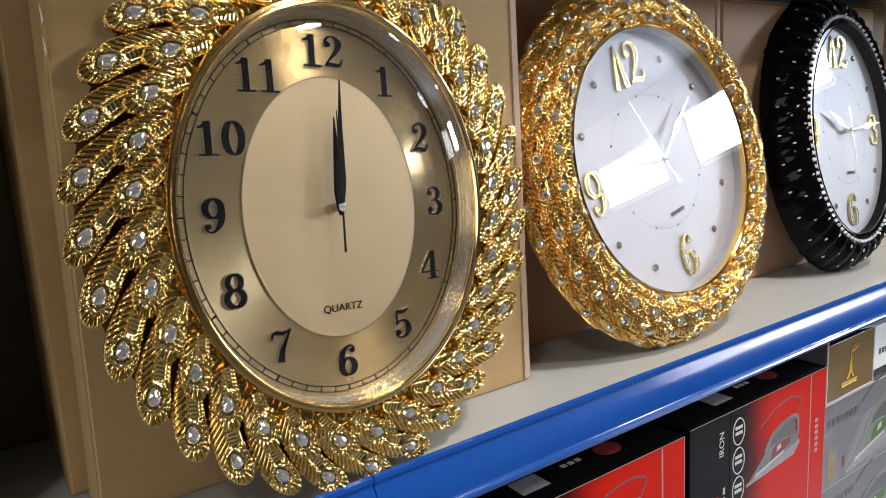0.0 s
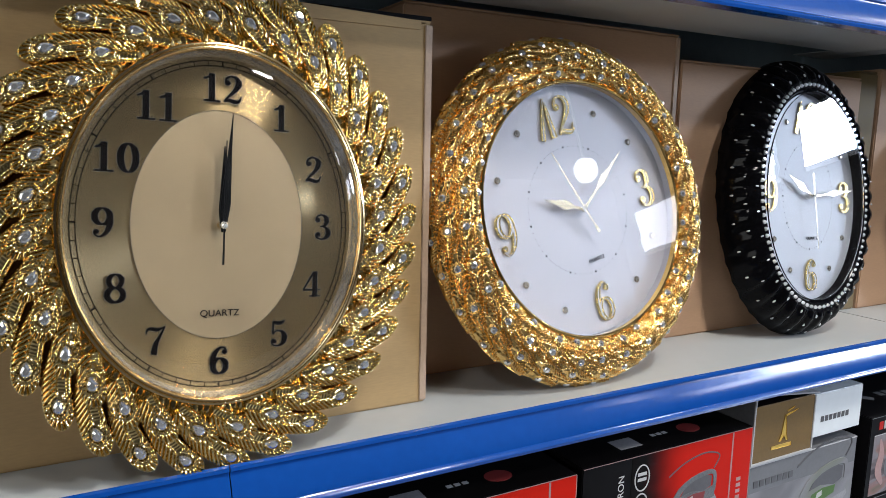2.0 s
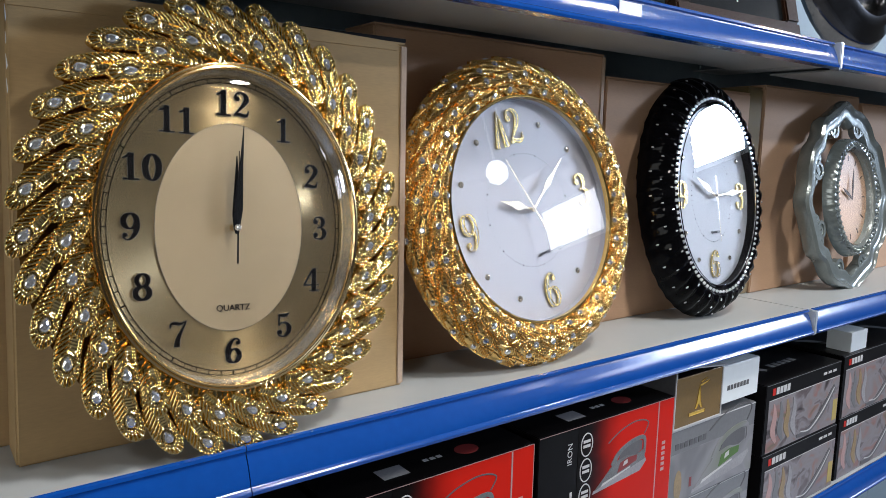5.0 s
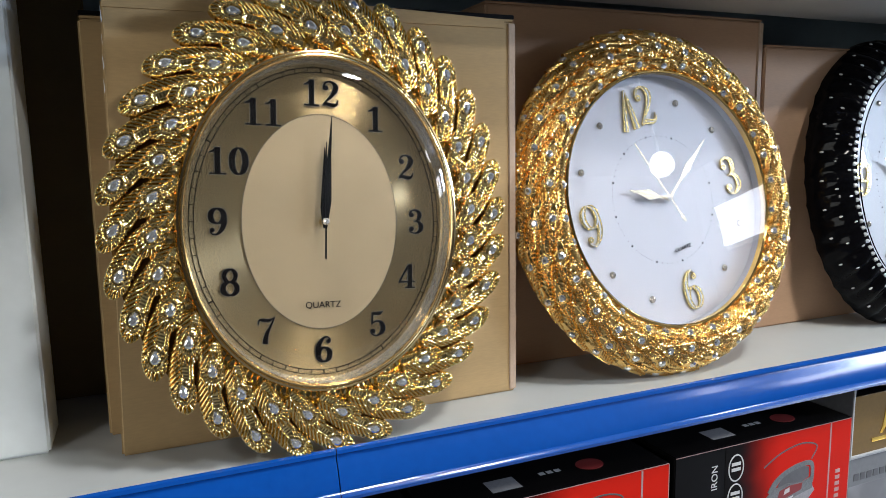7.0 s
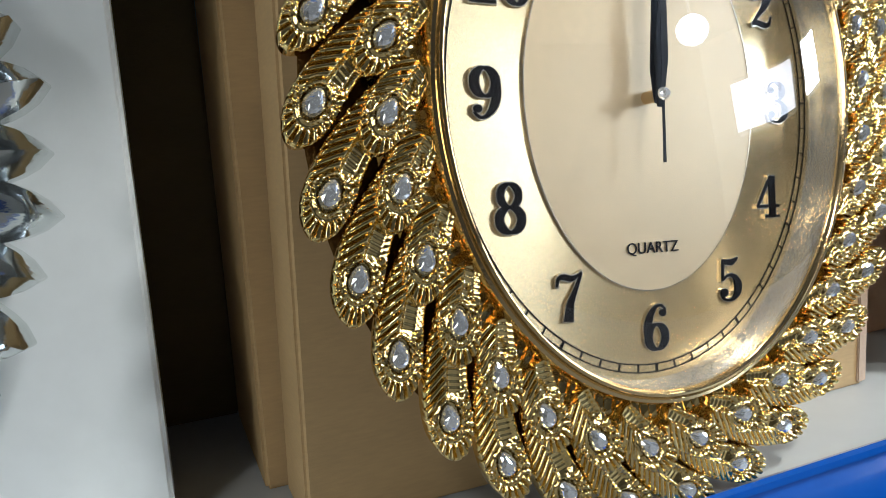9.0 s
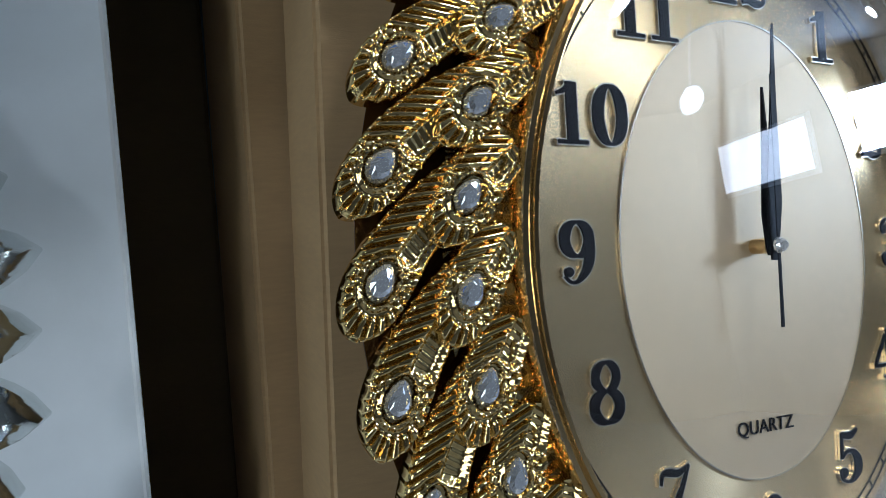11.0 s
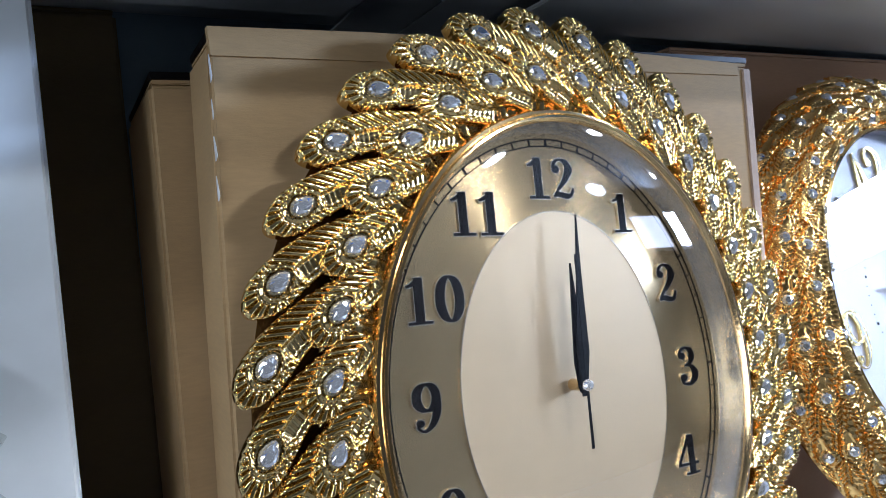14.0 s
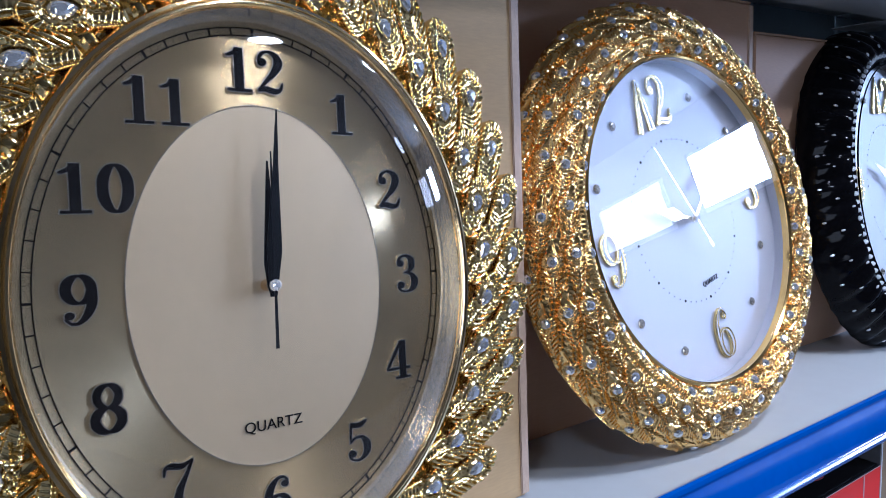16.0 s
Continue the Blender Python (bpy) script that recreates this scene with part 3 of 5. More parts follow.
def rail_mesh(name, length, material):
    """A price rail from x = 0 to length, its top at z = 0: a raised lip above, a slightly hollow face and a bead below."""
    prof = [(0.0105, 0.0030), (0.0070, 0.0045), (0.0042, 0.0032), (0.0034, -0.0002), (0.0062, -0.0022), (0.0052, -0.0048), (0.0027, -0.0095), (0.0005, -0.0145), (-0.0014, -0.0195), (-0.0030, -0.0245), (-0.0042, -0.0295), (-0.0046, -0.0322), (-0.0064, -0.0335), (-0.0080, -0.0365), (-0.0072, -0.0398), (0.0060, -0.0415)]
    bm = bmesh.new()
    rows = [[bm.verts.new((x, y, z)) for y, z in prof] for x in (0.0, length)]
    for k in range(len(prof) - 1):
        bm.faces.new((rows[0][k], rows[1][k], rows[1][k + 1], rows[0][k + 1]))
    bm.faces.new(rows[0])
    bm.faces.new(rows[1][::-1])
    return finish(name, bm, material, True, 35)


def shelf_level(z, label):
    """One level of the shelving: a row of boards with their front lips and price rails."""
    for x0, x1 in SECTIONS:
        s = thing("shelf", pose(x0, 0, z), label, "shelf", "shelf boards")
        bm = box(0.001, x1 - x0 - 0.001, RAIL_Y + 0.012, BACK_Y, -0.003, 0.0, 0.0012)
        part("board", bm, M_SHELF, s)
        part("front_lip", box(0.001, x1 - x0 - 0.001, RAIL_Y + 0.0105, RAIL_Y + 0.0118, -0.036, -0.0005), M_SHELF, s)
        part("bottom_fold", box(0.060, x1 - x0 - 0.061, RAIL_Y + 0.012, RAIL_Y + 0.160, -0.036, -0.0330, 0.001), M_SHELF, s)
        part("side_fold", box(0.001, 0.050, RAIL_Y + 0.012, BACK_Y - 0.02, -0.030, -0.0285), M_SHELF, s)
        part("side_fold", box(x1 - x0 - 0.050, x1 - x0 - 0.001, RAIL_Y + 0.012, BACK_Y - 0.02, -0.030, -0.0285), M_SHELF, s)
        capped = abs(x1 - J2) < 0.01
        part("price_rail", rail_mesh("price_rail", x1 - x0 - (0.018 if capped else 0.0010), M_STRIP), None, s, "glossy blue plastic price rail", pose(0.0005, RAIL_Y, 0.0))
        if capped:
            part("end_cap", box(x1 - x0 - 0.0160, x1 - x0 - 0.0060, RAIL_Y - 0.0075, RAIL_Y + 0.0100, -0.0420, 0.0035, 0.0018), M_CAP, s, "pale clear plastic end cap")


shelf_level(SHELF_Z, "off-white enamelled metal shelf with blue price rail")
shelf_level(UP_Z, "off-white enamelled metal shelf with blue price rail")
shelf_level(0.80, "off-white enamelled metal shelf with blue price rail")
for x0, x1 in SECTIONS:
    b = thing("back_panel", pose(x0, BACK_Y, 0.3), "blue-grey metal back panel of the shelving", "panel", "back panels")
    for k in range(6):
        part("panel", box(0.0, x1 - x0, 0.0, 0.004, 0.0006 + 0.35 * k, 0.35 * k + 0.3494, 0.0012), M_BACK, b)
    part("backing_sheet", box(0.0, x1 - x0, 0.0045, 0.0055, 0.0, 2.1), M_BACK, b)
for x in [SECTIONS[0][0]] + [b for _, b in SECTIONS]:
    single("upright", box(-0.012, 0.012, 0.006, 0.045, 0, 2.6, 0.002), M_SHELF, pose(x, BACK_Y, 0), "off-white steel upright of the shelving", "upright", "uprights")

# ---- cartons behind the clocks ----


def carton(x0, x1, y0, y1, z0, z1, material, label, edge=None, group="clock cartons", inset=0.0, lid=0.0):
    c = thing("carton", pose(x0, y0, z0), label, "box", group)
    w, d, h = x1 - x0, y1 - y0, z1 - z0
    bm = box(0, w, 0, d, 0, h - 0.0015, 0.0022, segs=3)
    for v in bm.verts:
        if v.co.x < w / 2:
            v.co.x += inset * v.co.z / h
        v.co.y += 0.0025 * math.sin(math.pi * v.co.z / h) * (v.co.y < d / 2) * -1
    part("body", bm, material, c)
    part("flap", box(0.0015 + inset, w - 0.0015, 0.001, d / 2 - 0.0006, h - 0.001, h + 0.0015, 0.0006), material, c)
    part("flap", box(0.0015 + inset, w - 0.0015, d / 2 + 0.0006, d - 0.001, h - 0.001, h + 0.0015, 0.0006), material, c)
    if lid:
        # black strip paints the shaded edge along the lid
        part("lid_shade", box(0.001 + inset, w - 0.001, 0.0005, d - 0.001, h + 0.0017, h + 0.0017 + lid, 0.0004), M_BLACK_CARD, c, "black strip for the shaded rim of the lid")
    if edge:
        part("glued_edge", box(w - 0.0085, w - 0.0005, -0.0016, 0.0015, 0.003, h - 0.003, 0.0007), edge, c, "paler folded edge of the card")
    return c


Z = SHELF_Z
front_carton = carton(0.0925, 0.492, 0.563, 0.617, Z, 1.590, M_KRAFT_WARM, "tan kraft cardboard carton standing on the shelf behind the feathered clock", M_KRAFT_EDGE, inset=0.0125, lid=0.004)
part("lid_flap", plate([(0.0135, 0.388), (0.0130, 0.4020), (0.10, 0.4035), (0.22, 0.4025), (0.33, 0.3985), (0.386, 0.3965), (0.386, 0.388)], -0.004, 0.0013), M_KRAFT_WARM, front_carton, "bulging front flap of the lid")
rnd = random.Random(5)
bm = bmesh.new()
z = 0.318
while z < 0.385:
    x, w, d = 0.0125 * z / 0.396, rnd.uniform(0.0001, 0.0008), rnd.uniform(0.006, 0.015)
    plate([(x + 0.0004, z), (x + 0.0006 + w, z + 0.2 * d), (x + 0.0005 + 0.6 * w, z + 0.6 * d), (x + 0.0004, z + 0.95 * d)], 0.0006, 0.0032, bm)
    z += d + rnd.uniform(0.0, 0.008)
part("torn_edge", bm, M_TAG, front_carton, "torn whitish paper along the corner")
carton(0.081, 0.470, 0.620, 0.748, Z, 1.5825, M_KRAFT_WARM, "tan kraft cardboard carton standing behind another carton", inset=0.003, lid=0.004)
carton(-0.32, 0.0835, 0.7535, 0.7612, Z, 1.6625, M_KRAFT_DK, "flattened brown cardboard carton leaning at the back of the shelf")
carton(0.496, 0.918, 0.640, 0.715, Z, 1.624, M_KRAFT, "tan kraft cardboard carton behind the round gold clock", M_KRAFT_EDGE)
carton(0.924, 1.345, 0.640, 0.714, Z, 1.592, M_KRAFT, "tan kraft cardboard carton behind the black clock")
# added filler: its dark card paints the shade in the gap between cartons
carton(1.3475, 1.3995, 0.646, 0.740, Z, 1.606, M_KRAFT_DK, "narrow dark filler standing in for the shaded gap between cartons")
carton(1.402, 1.815, 0.642, 0.716, Z, 1.612, M_KRAFT, "tan kraft cardboard carton behind the silver clock")
carton(1.840, 2.240, 0.644, 0.718, Z, 1.600, M_KRAFT, "tan kraft cardboard carton further along the shelf")
carton(2.270, 2.670, 0.646, 0.720, Z, 1.606, M_KRAFT, "tan kraft cardboard carton further along the shelf")
wb = thing("white_carton", pose(-0.369, 0.601, Z), "white glossy cardboard carton standing behind a silver clock", "box")
part("body", box(0, 0.402, 0, 0.07, 0, 0.425, 0.0025, segs=3), M_WHITE_CARD, wb)
part("flap", box(0.002, 0.40, 0.001, 0.069, 0.4255, 0.428, 0.0006), M_WHITE_CARD, wb)

# ---- the oval feathered clock ----
GEM_BIG = drop_gem("gem_big", 0.0045, 0.0062, 0.0032, M_GEM)
GEM_TINY = gem_mesh("gem_tiny", 0.0014, 0.0027, 0.0016, 8, M_BEAD)
DIAL_STONE = gem_mesh("dial_stone", 0.0042, 0.0042, 0.0020, 8, M_STONE)
BEAD = gem_mesh("bead", 0.0031, 0.0031, 0.0034, 10, M_BEAD)
GEM_CUP = gem_mesh("gem_cup", 0.0050, 0.0050, 0.0036)
BEAD4 = gem_mesh("silver_bead", 0.0040, 0.0040, 0.0045, 10, M_ACRYL)
FEATHER, EYE_Z = feather_mesh("feather", 0.0740, 0.0102, 0.0066, M_GOLD, root=0.72)
SHORT_FEATHER, SHORT_EYE = feather_mesh("short_feather", 0.0430, 0.0101, 0.0066, M_GOLD, 140, root=0.8)

clk = thing("wall_clock", clock_pose((0.2722, 0.5225, 1.3985), 6.0, 2.3, 3.5) @ Matrix.Diagonal((1.016, 1, 1, 1)), "oval gold clock framed in peacock feathers with clear stones", "clock")
part("dial", disc(0.1155, 0.1405, 0.0, 160, 8)[0], M_DIAL, clk, "radially brushed gold dial ring", smooth=True)
part("inner_dial", disc(0.0698, 0.0958, 0.0006, 160, 6)[0], M_OVAL, clk, "pale champagne oval in the dial")
part("dial_rim", lathe([(0, 0.0002), (0, 0.0009), (0.0006, 0.0009), (0.0006, 0.0002)], 0.0694, 0.0954, 160), M_NUM_EDGE, clk)
bm = lathe([(0, 0.0002), (0, 0.0004), (0.0005, 0.0004), (0.0005, 0.0002)], 0.1074, 0.1325, 160)
part("minute_line", bm, M_NUM, clk)
part("minute_line", lathe([(0, 0.0002), (0, 0.0004), (0.0005, 0.0004), (0.0005, 0.0002)], 0.1114, 0.1365, 160), M_NUM, clk)
bm = bmesh.new()
for k in range(60):
    a = 2 * math.pi * k / 60
    w = 0.0011 if k % 5 == 0 else 0.0006
    ribbon([(r * math.sin(a), q * math.cos(a), w) for r, q in ((0.1074, 0.1325), (0.1118, 0.1370))], bm, 0.0002, 0.00045, smooth=False)
part("minute_ticks", bm, M_NUM, clk)
for k in range(1, 13):
    a = radians(30 * k + (0, 4.3, 3.3, 0, -3.3, -4.3)[k % 6])
    at = pose(0.0892 * math.sin(a), 0, 0.1143 * math.cos(a))
    nm = part("numeral", numeral(str(k), 0.0232, 0.0003, 0.0015, 0.0, 0.63, 1.02, wide=1.15), M_NUM, clk, "raised black serif numeral", at)
    part("numeral_edge", numeral(str(k), 0.0232, 0.0001, 0.0011, 0.0006, 0.63, 1.02, wide=1.15), M_NUM_EDGE, nm)
part("lettering", text_mesh("lettering", "QUARTZ", 0.0080, M_NUM), None, clk, "small black word on the dial", pose(0.0, -0.0010, -0.0745))
hh = part("hour_hand", hand_shape([(-0.004, 0.0016), (0.0, 0.0026), (0.012, 0.0040), (0.045, 0.0018), (0.0655, 0.0004)], 0.0085, 0.0092), M_BLACK, clk, "", turn(0.5))
part("minute_hand", hand_shape([(-0.006, 0.0018), (0.0, 0.0024), (0.018, 0.0042), (0.060, 0.0016), (0.0925, 0.0003)], 0.0105, 0.0112), M_BLACK, clk, "", turn(4.0))
part("second_hand", hand_shape([(-0.033, 0.0009), (0.0, 0.0007), (0.070, 0.0004)], 0.0125, 0.0129), M_BLACK, clk, "", turn(1.0))
part("hub", lathe([(-0.0040, 0.0), (-0.0040, 0.0085)], 0.0072, 0.0072, 24), M_BEZEL, clk, "brass shaft of the hands", smooth=True)
part("hub_cap", gem_mesh("hub_cap", 0.0034, 0.0034, 0.0034, 10), None, clk, "clear stone on the hub", pose(0, -0.0128, 0))
part("inner_wall", lathe([(0.0, 0.0), (0.0012, 0.006), (0.0022, 0.018)], 0.1152, 0.1402, 160), M_WALL_IN, clk, "silvery sloping wall inside the bezel", smooth=True)
prof = [(-0.0005, 0.0165), (0.0000, 0.0195), (0.0012, 0.0210), (0.0024, 0.0205), (0.0030, 0.0188), (0.0040, 0.0195), (0.0056, 0.0190), (0.0068, 0.0168), (0.0074, 0.0130), (0.0074, -0.006)]
part("bezel", lathe(prof, 0.1170, 0.1425, 192), M_BEZEL, clk, "polished double gold bezel", smooth=True)
g = part("glass", lens(0.1178, 0.1433, 0.0165, 0.0060, power=8, rings=32), M_GLASS, clk, "clear glass with a rounded border", smooth=True)
g.visible_shadow = False
part("root_ring", lathe([(0.0, 0.004), (0.001, 0.0095), (0.006, 0.0105), (0.012, 0.0085), (0.020, 0.003)], 0.1235, 0.1490, 480, False, lambda a, k: 0.0009 * math.sin(150 * a + 1.5 * k) if 0 < k < 4 else 0), M_GOLD, clk, "ribbed gold ring round the bezel", smooth=True)
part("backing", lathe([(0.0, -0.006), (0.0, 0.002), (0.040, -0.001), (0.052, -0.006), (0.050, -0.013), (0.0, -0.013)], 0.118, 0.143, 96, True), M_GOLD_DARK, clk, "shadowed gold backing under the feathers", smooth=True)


def feather_row(parent, a, b, n, first, sweep, height, tilt, side, feather, eye, gem, scale=1.0, gem_h=0.0036, follow=None):
    """Feathers whose eyes stand on an ellipse, swept back against the hands' turn."""
    for t in arc_angles(a, b, n, first):
        ex, ez = a * math.sin(t), b * math.cos(t)
        out = math.atan2(ex / (a * a), ez / (b * b))
        ang = math.degrees(out) - sweep
        m = pose(ex, -height, ez) @ turn(math.degrees(out)) @ pose(0, 0, 0, follow or 0, 0, 0) @ turn(ang - math.degrees(out)) @ pose(0, 0, 0, tilt, 0, side) @ Matrix.Diagonal((scale, scale, scale, 1)) @ pose(0, 0, -eye)
        f = part("feather", feather, None, parent, "", m)
        part("stone", gem, None, f, "clear faceted stone", pose(0, -gem_h, eye))


feather_row(clk, 0.1680, 0.1965, 32, radians(-113.5), 59, 0.0090, 3, -5, FEATHER, EYE_Z, GEM_BIG, 1.0, 0.0006, -13)
feather_row(clk, 0.1405, 0.1700, 32, radians(-115.0), 59, 0.0140, 3, -5, SHORT_FEATHER, SHORT_EYE, GEM_BIG, 1.0, 0.0006, -10)

# ---- the round gold clock ----


def simple_dial(c, hour, minute, second, ax=1.0, az=1.0, lift=0.0, paint=None, askew=(0, 0)):
    """White dial with four gilt figures, stones at the other hours, a ring of dots and pale hands."""
    up = pose(0, -lift, 0)
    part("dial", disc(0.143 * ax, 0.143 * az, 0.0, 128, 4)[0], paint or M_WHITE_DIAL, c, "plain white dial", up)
    for k in range(1, 13):
        a = radians(30 * k)
        if k % 3 == 0:
            at = up @ pose(0.108 * ax * math.sin(a), 0, 0.108 * az * math.cos(a))
            nm = part("numeral", numeral(str(k), 0.0455, 0.0004, 0.0024, 0.0, 0.52, 0.95, GILT), M_GOLD_NUM, c, "raised gilt numeral", at)
            part("inlay", numeral(str(k), 0.0455, 0.0006, 0.0027, -0.0010, 0.52, 0.52, GILT), M_WHITE_DIAL, nm)
        else:
            part("hour_stone", DIAL_STONE, None, c, "clear stone on the dial", up @ pose(0.116 * ax * math.sin(a), -0.0006, 0.116 * az * math.cos(a)))
    bm = bmesh.new()
    for k in range(60):
        a = 2 * math.pi * k / 60
        r = 0.0013 if k % 5 == 0 else 0.0006
        plate([(0.073 * ax * math.sin(a) + r * math.cos(q), 0.073 * az * math.cos(a) + r * math.sin(q)) for q in [2 * math.pi * i / 8 for i in range(8)]], 0.0002, 0.0005, bm)
    part("minute_dots", bm, M_NUM, c, "", up)
    part("lettering", text_mesh("lettering", "QUARTZ", 0.0062, M_NUM), None, c, "tiny grey word on the dial", up @ pose(0.006, -0.0008, -0.060))
    part("hour_hand", hand_shape([(-0.004, 0.0012), (0.0, 0.002), (0.014, 0.0012), (0.020, 0.0042), (0.028, 0.0060), (0.038, 0.0030), (0.056, 0.0004)], 0.007, 0.0077), M_HAND, c, "", up @ turn(hour))
    part("minute_hand", hand_shape([(-0.004, 0.0012), (0.0, 0.0018), (0.030, 0.0011), (0.040, 0.0034), (0.048, 0.0048), (0.060, 0.0022), (0.090, 0.0004)], 0.009, 0.0097), M_HAND, c, "", up @ turn(minute))
    part("second_hand", hand_shape([(-0.032, 0.0016), (-0.024, 0.0020), (-0.022, 0.0008), (0.0, 0.0009), (0.076, 0.0005)], 0.011, 0.0114), M_HAND, c, "", up @ turn(second))
    part("hub", gem_mesh("hub_pin", 0.004, 0.004, 0.013, 12), None, c, "hub of the hands", up)
    g = part("glass", lens(0.1425 * ax, 0.1425 * az, 0.0150, 0.0010, 0.002), M_GLASS, c, "flat clear glass", up @ pose(0, 0, 0, askew[0], 0, askew[1]))
    g.visible_shadow = False


ck2 = thing("wall_clock", clock_pose((0.692, 0.571, 1.3955), 11.5, 1.0, 0) @ Matrix.Diagonal((1.015, 1.04, 1.04, 1)) @ turn(-13.3), "round gold clock with a cast leaf rim and clear stones", "clock")
simple_dial(ck2, 295, 56, 339, 1.0, 1.0, 0.006)
part("inner_wall", lathe([(0.0, 0.0), (0.0005, 0.019)], 0.1418, 0.1418, 128), M_WHITE_DIAL, ck2, smooth=True)
part("rim", lathe([(0.0, 0.015), (0.0, 0.0225), (0.0018, 0.0245), (0.0040, 0.0235), (0.0050, 0.020)], 0.1415, 0.1415, 160), M_RIM_B, ck2, "thin bright gold rim", smooth=True)


def cast_ring(name, radius, profile, strands, sweep, rows, stone, material, around=1920, across=88):
    """A round frame cast as overlapping leaf strands that sweep over it, each with ribs either side of its spine and a cup
    for every stone. Gives the mesh and the cups' places."""
    q = [(x, z) for x, z, _ in catmull([(x, z, 0) for x, z in profile], 12)]
    run = np.concatenate([[0], np.cumsum(np.hypot(np.diff([p[0] for p in q]), np.diff([p[1] for p in q])))])
    total = run[-1]
    v = np.linspace(0, total, across)
    pr, ph = np.interp(v, run, [p[0] for p in q]), np.interp(v, run, [p[1] for p in q])
    nr, nh = -np.gradient(ph), np.gradient(pr)
    ln = np.hypot(nr, nh)
    nr, nh = nr / ln, nh / ln
    nr, nh = (-nr, -nh) if nh[across // 4] < 0 else (nr, nh)
    a = np.linspace(0, 2 * math.pi, around, endpoint=False)
    A, V = np.meshgrid(a, v, indexing="ij")
    per = 2 * math.pi / strands
    shift = math.tan(radians(sweep)) / (radius + 0.025)
    ph_a = A + shift * V
    k = np.round(ph_a / per)
    width = per * (radius + 0.025) * math.cos(radians(sweep)) / 2
    sx = (ph_a - k * per) / (per / 2)
    along = V / math.cos(radians(sweep))
    rib = np.abs(np.sin(math.pi * (along / 0.0047 + np.abs(sx) * 1.3)))
    spine = np.exp(-(sx / 0.16) ** 2)
    hgt = 0.0009 * np.sqrt(np.clip(1 - sx ** 2, 0, 1)) + 0.0031 * (rib ** 0.8 - 0.5) * (1 - spine) + 0.0006 * spine
    hgt -= 0.0009 * np.clip((np.abs(sx) - 0.86) / 0.14, 0, 1)
    centres = np.array([total * (r + 0.0) for r in rows])
    jitter = 0.02 * total * np.sin(k * 2.4)
    for c in centres:
        d = np.hypot(sx * width, (V - c - jitter) / math.cos(radians(sweep)) * 0.55)
        ring = np.exp(-((d - stone * 1.15) / (stone * 0.22)) ** 2)
        inside = d < stone * 1.15
        hgt = np.where(inside, 0.0016, hgt) + 0.0014 * ring
    fadeout = np.clip(V / (0.04 * total), 0, 1) * np.clip((total - V) / (0.10 * total), 0, 1)
    hgt = hgt * fadeout
    R, H = radius + pr[None, :] + nr[None, :] * hgt, ph[None, :] + nh[None, :] * hgt
    co = np.stack([R * np.sin(A), -H, R * np.cos(A)], -1).reshape(-1, 3)
    i0 = (np.arange(around)[:, None] * across + np.arange(across - 1)[None, :]).ravel()
    i1 = (((np.arange(around) + 1) % around)[:, None] * across + np.arange(across - 1)[None, :]).ravel()
    me = bpy.data.meshes.new(name)
    me.from_pydata(co.tolist(), [], np.stack([i0, i0 + 1, i1 + 1, i1], -1).tolist())
    me.materials.append(material)
    me.shade_smooth()
    me.set_sharp_from_angle(angle=radians(62))
    spots = []
    for c in centres:
        for n in range(strands):
            cv = c + 0.02 * total * math.sin(n * 2.4)
            at = n * per - shift * cv
            r, h = np.interp(cv, v, pr), np.interp(cv, v, ph)
            fr, fh = np.interp(cv, v, nr), np.interp(cv, v, nh)
            spots.append(pose((radius + r + fr * 0.0018) * math.sin(at), -(h + fh * 0.0018), (radius + r + fr * 0.0018) * math.cos(at)) @ turn(math.degrees(at)) @ pose(0, 0, 0, -math.degrees(math.atan2(fr, fh))))
    return me, spots


ring, spots = cast_ring("frame_body", 0.1455, [(0.0, 0.012), (0.002, 0.020), (0.010, 0.0265), (0.024, 0.0255), (0.038, 0.0175), (0.048, 0.004), (0.050, -0.008), (0.046, -0.018)], 30, 64, (0.16, 0.36, 0.57, 0.78), 0.0050, M_GOLD_B)
part("frame_body", ring, None, ck2, "gold rim of ribbed leaf strands")
part("back_plate", lathe([(0.0, -0.012), (0.0, -0.018), (0.046, -0.018)], 0.1455, 0.1455, 96), M_GOLD_B, ck2)


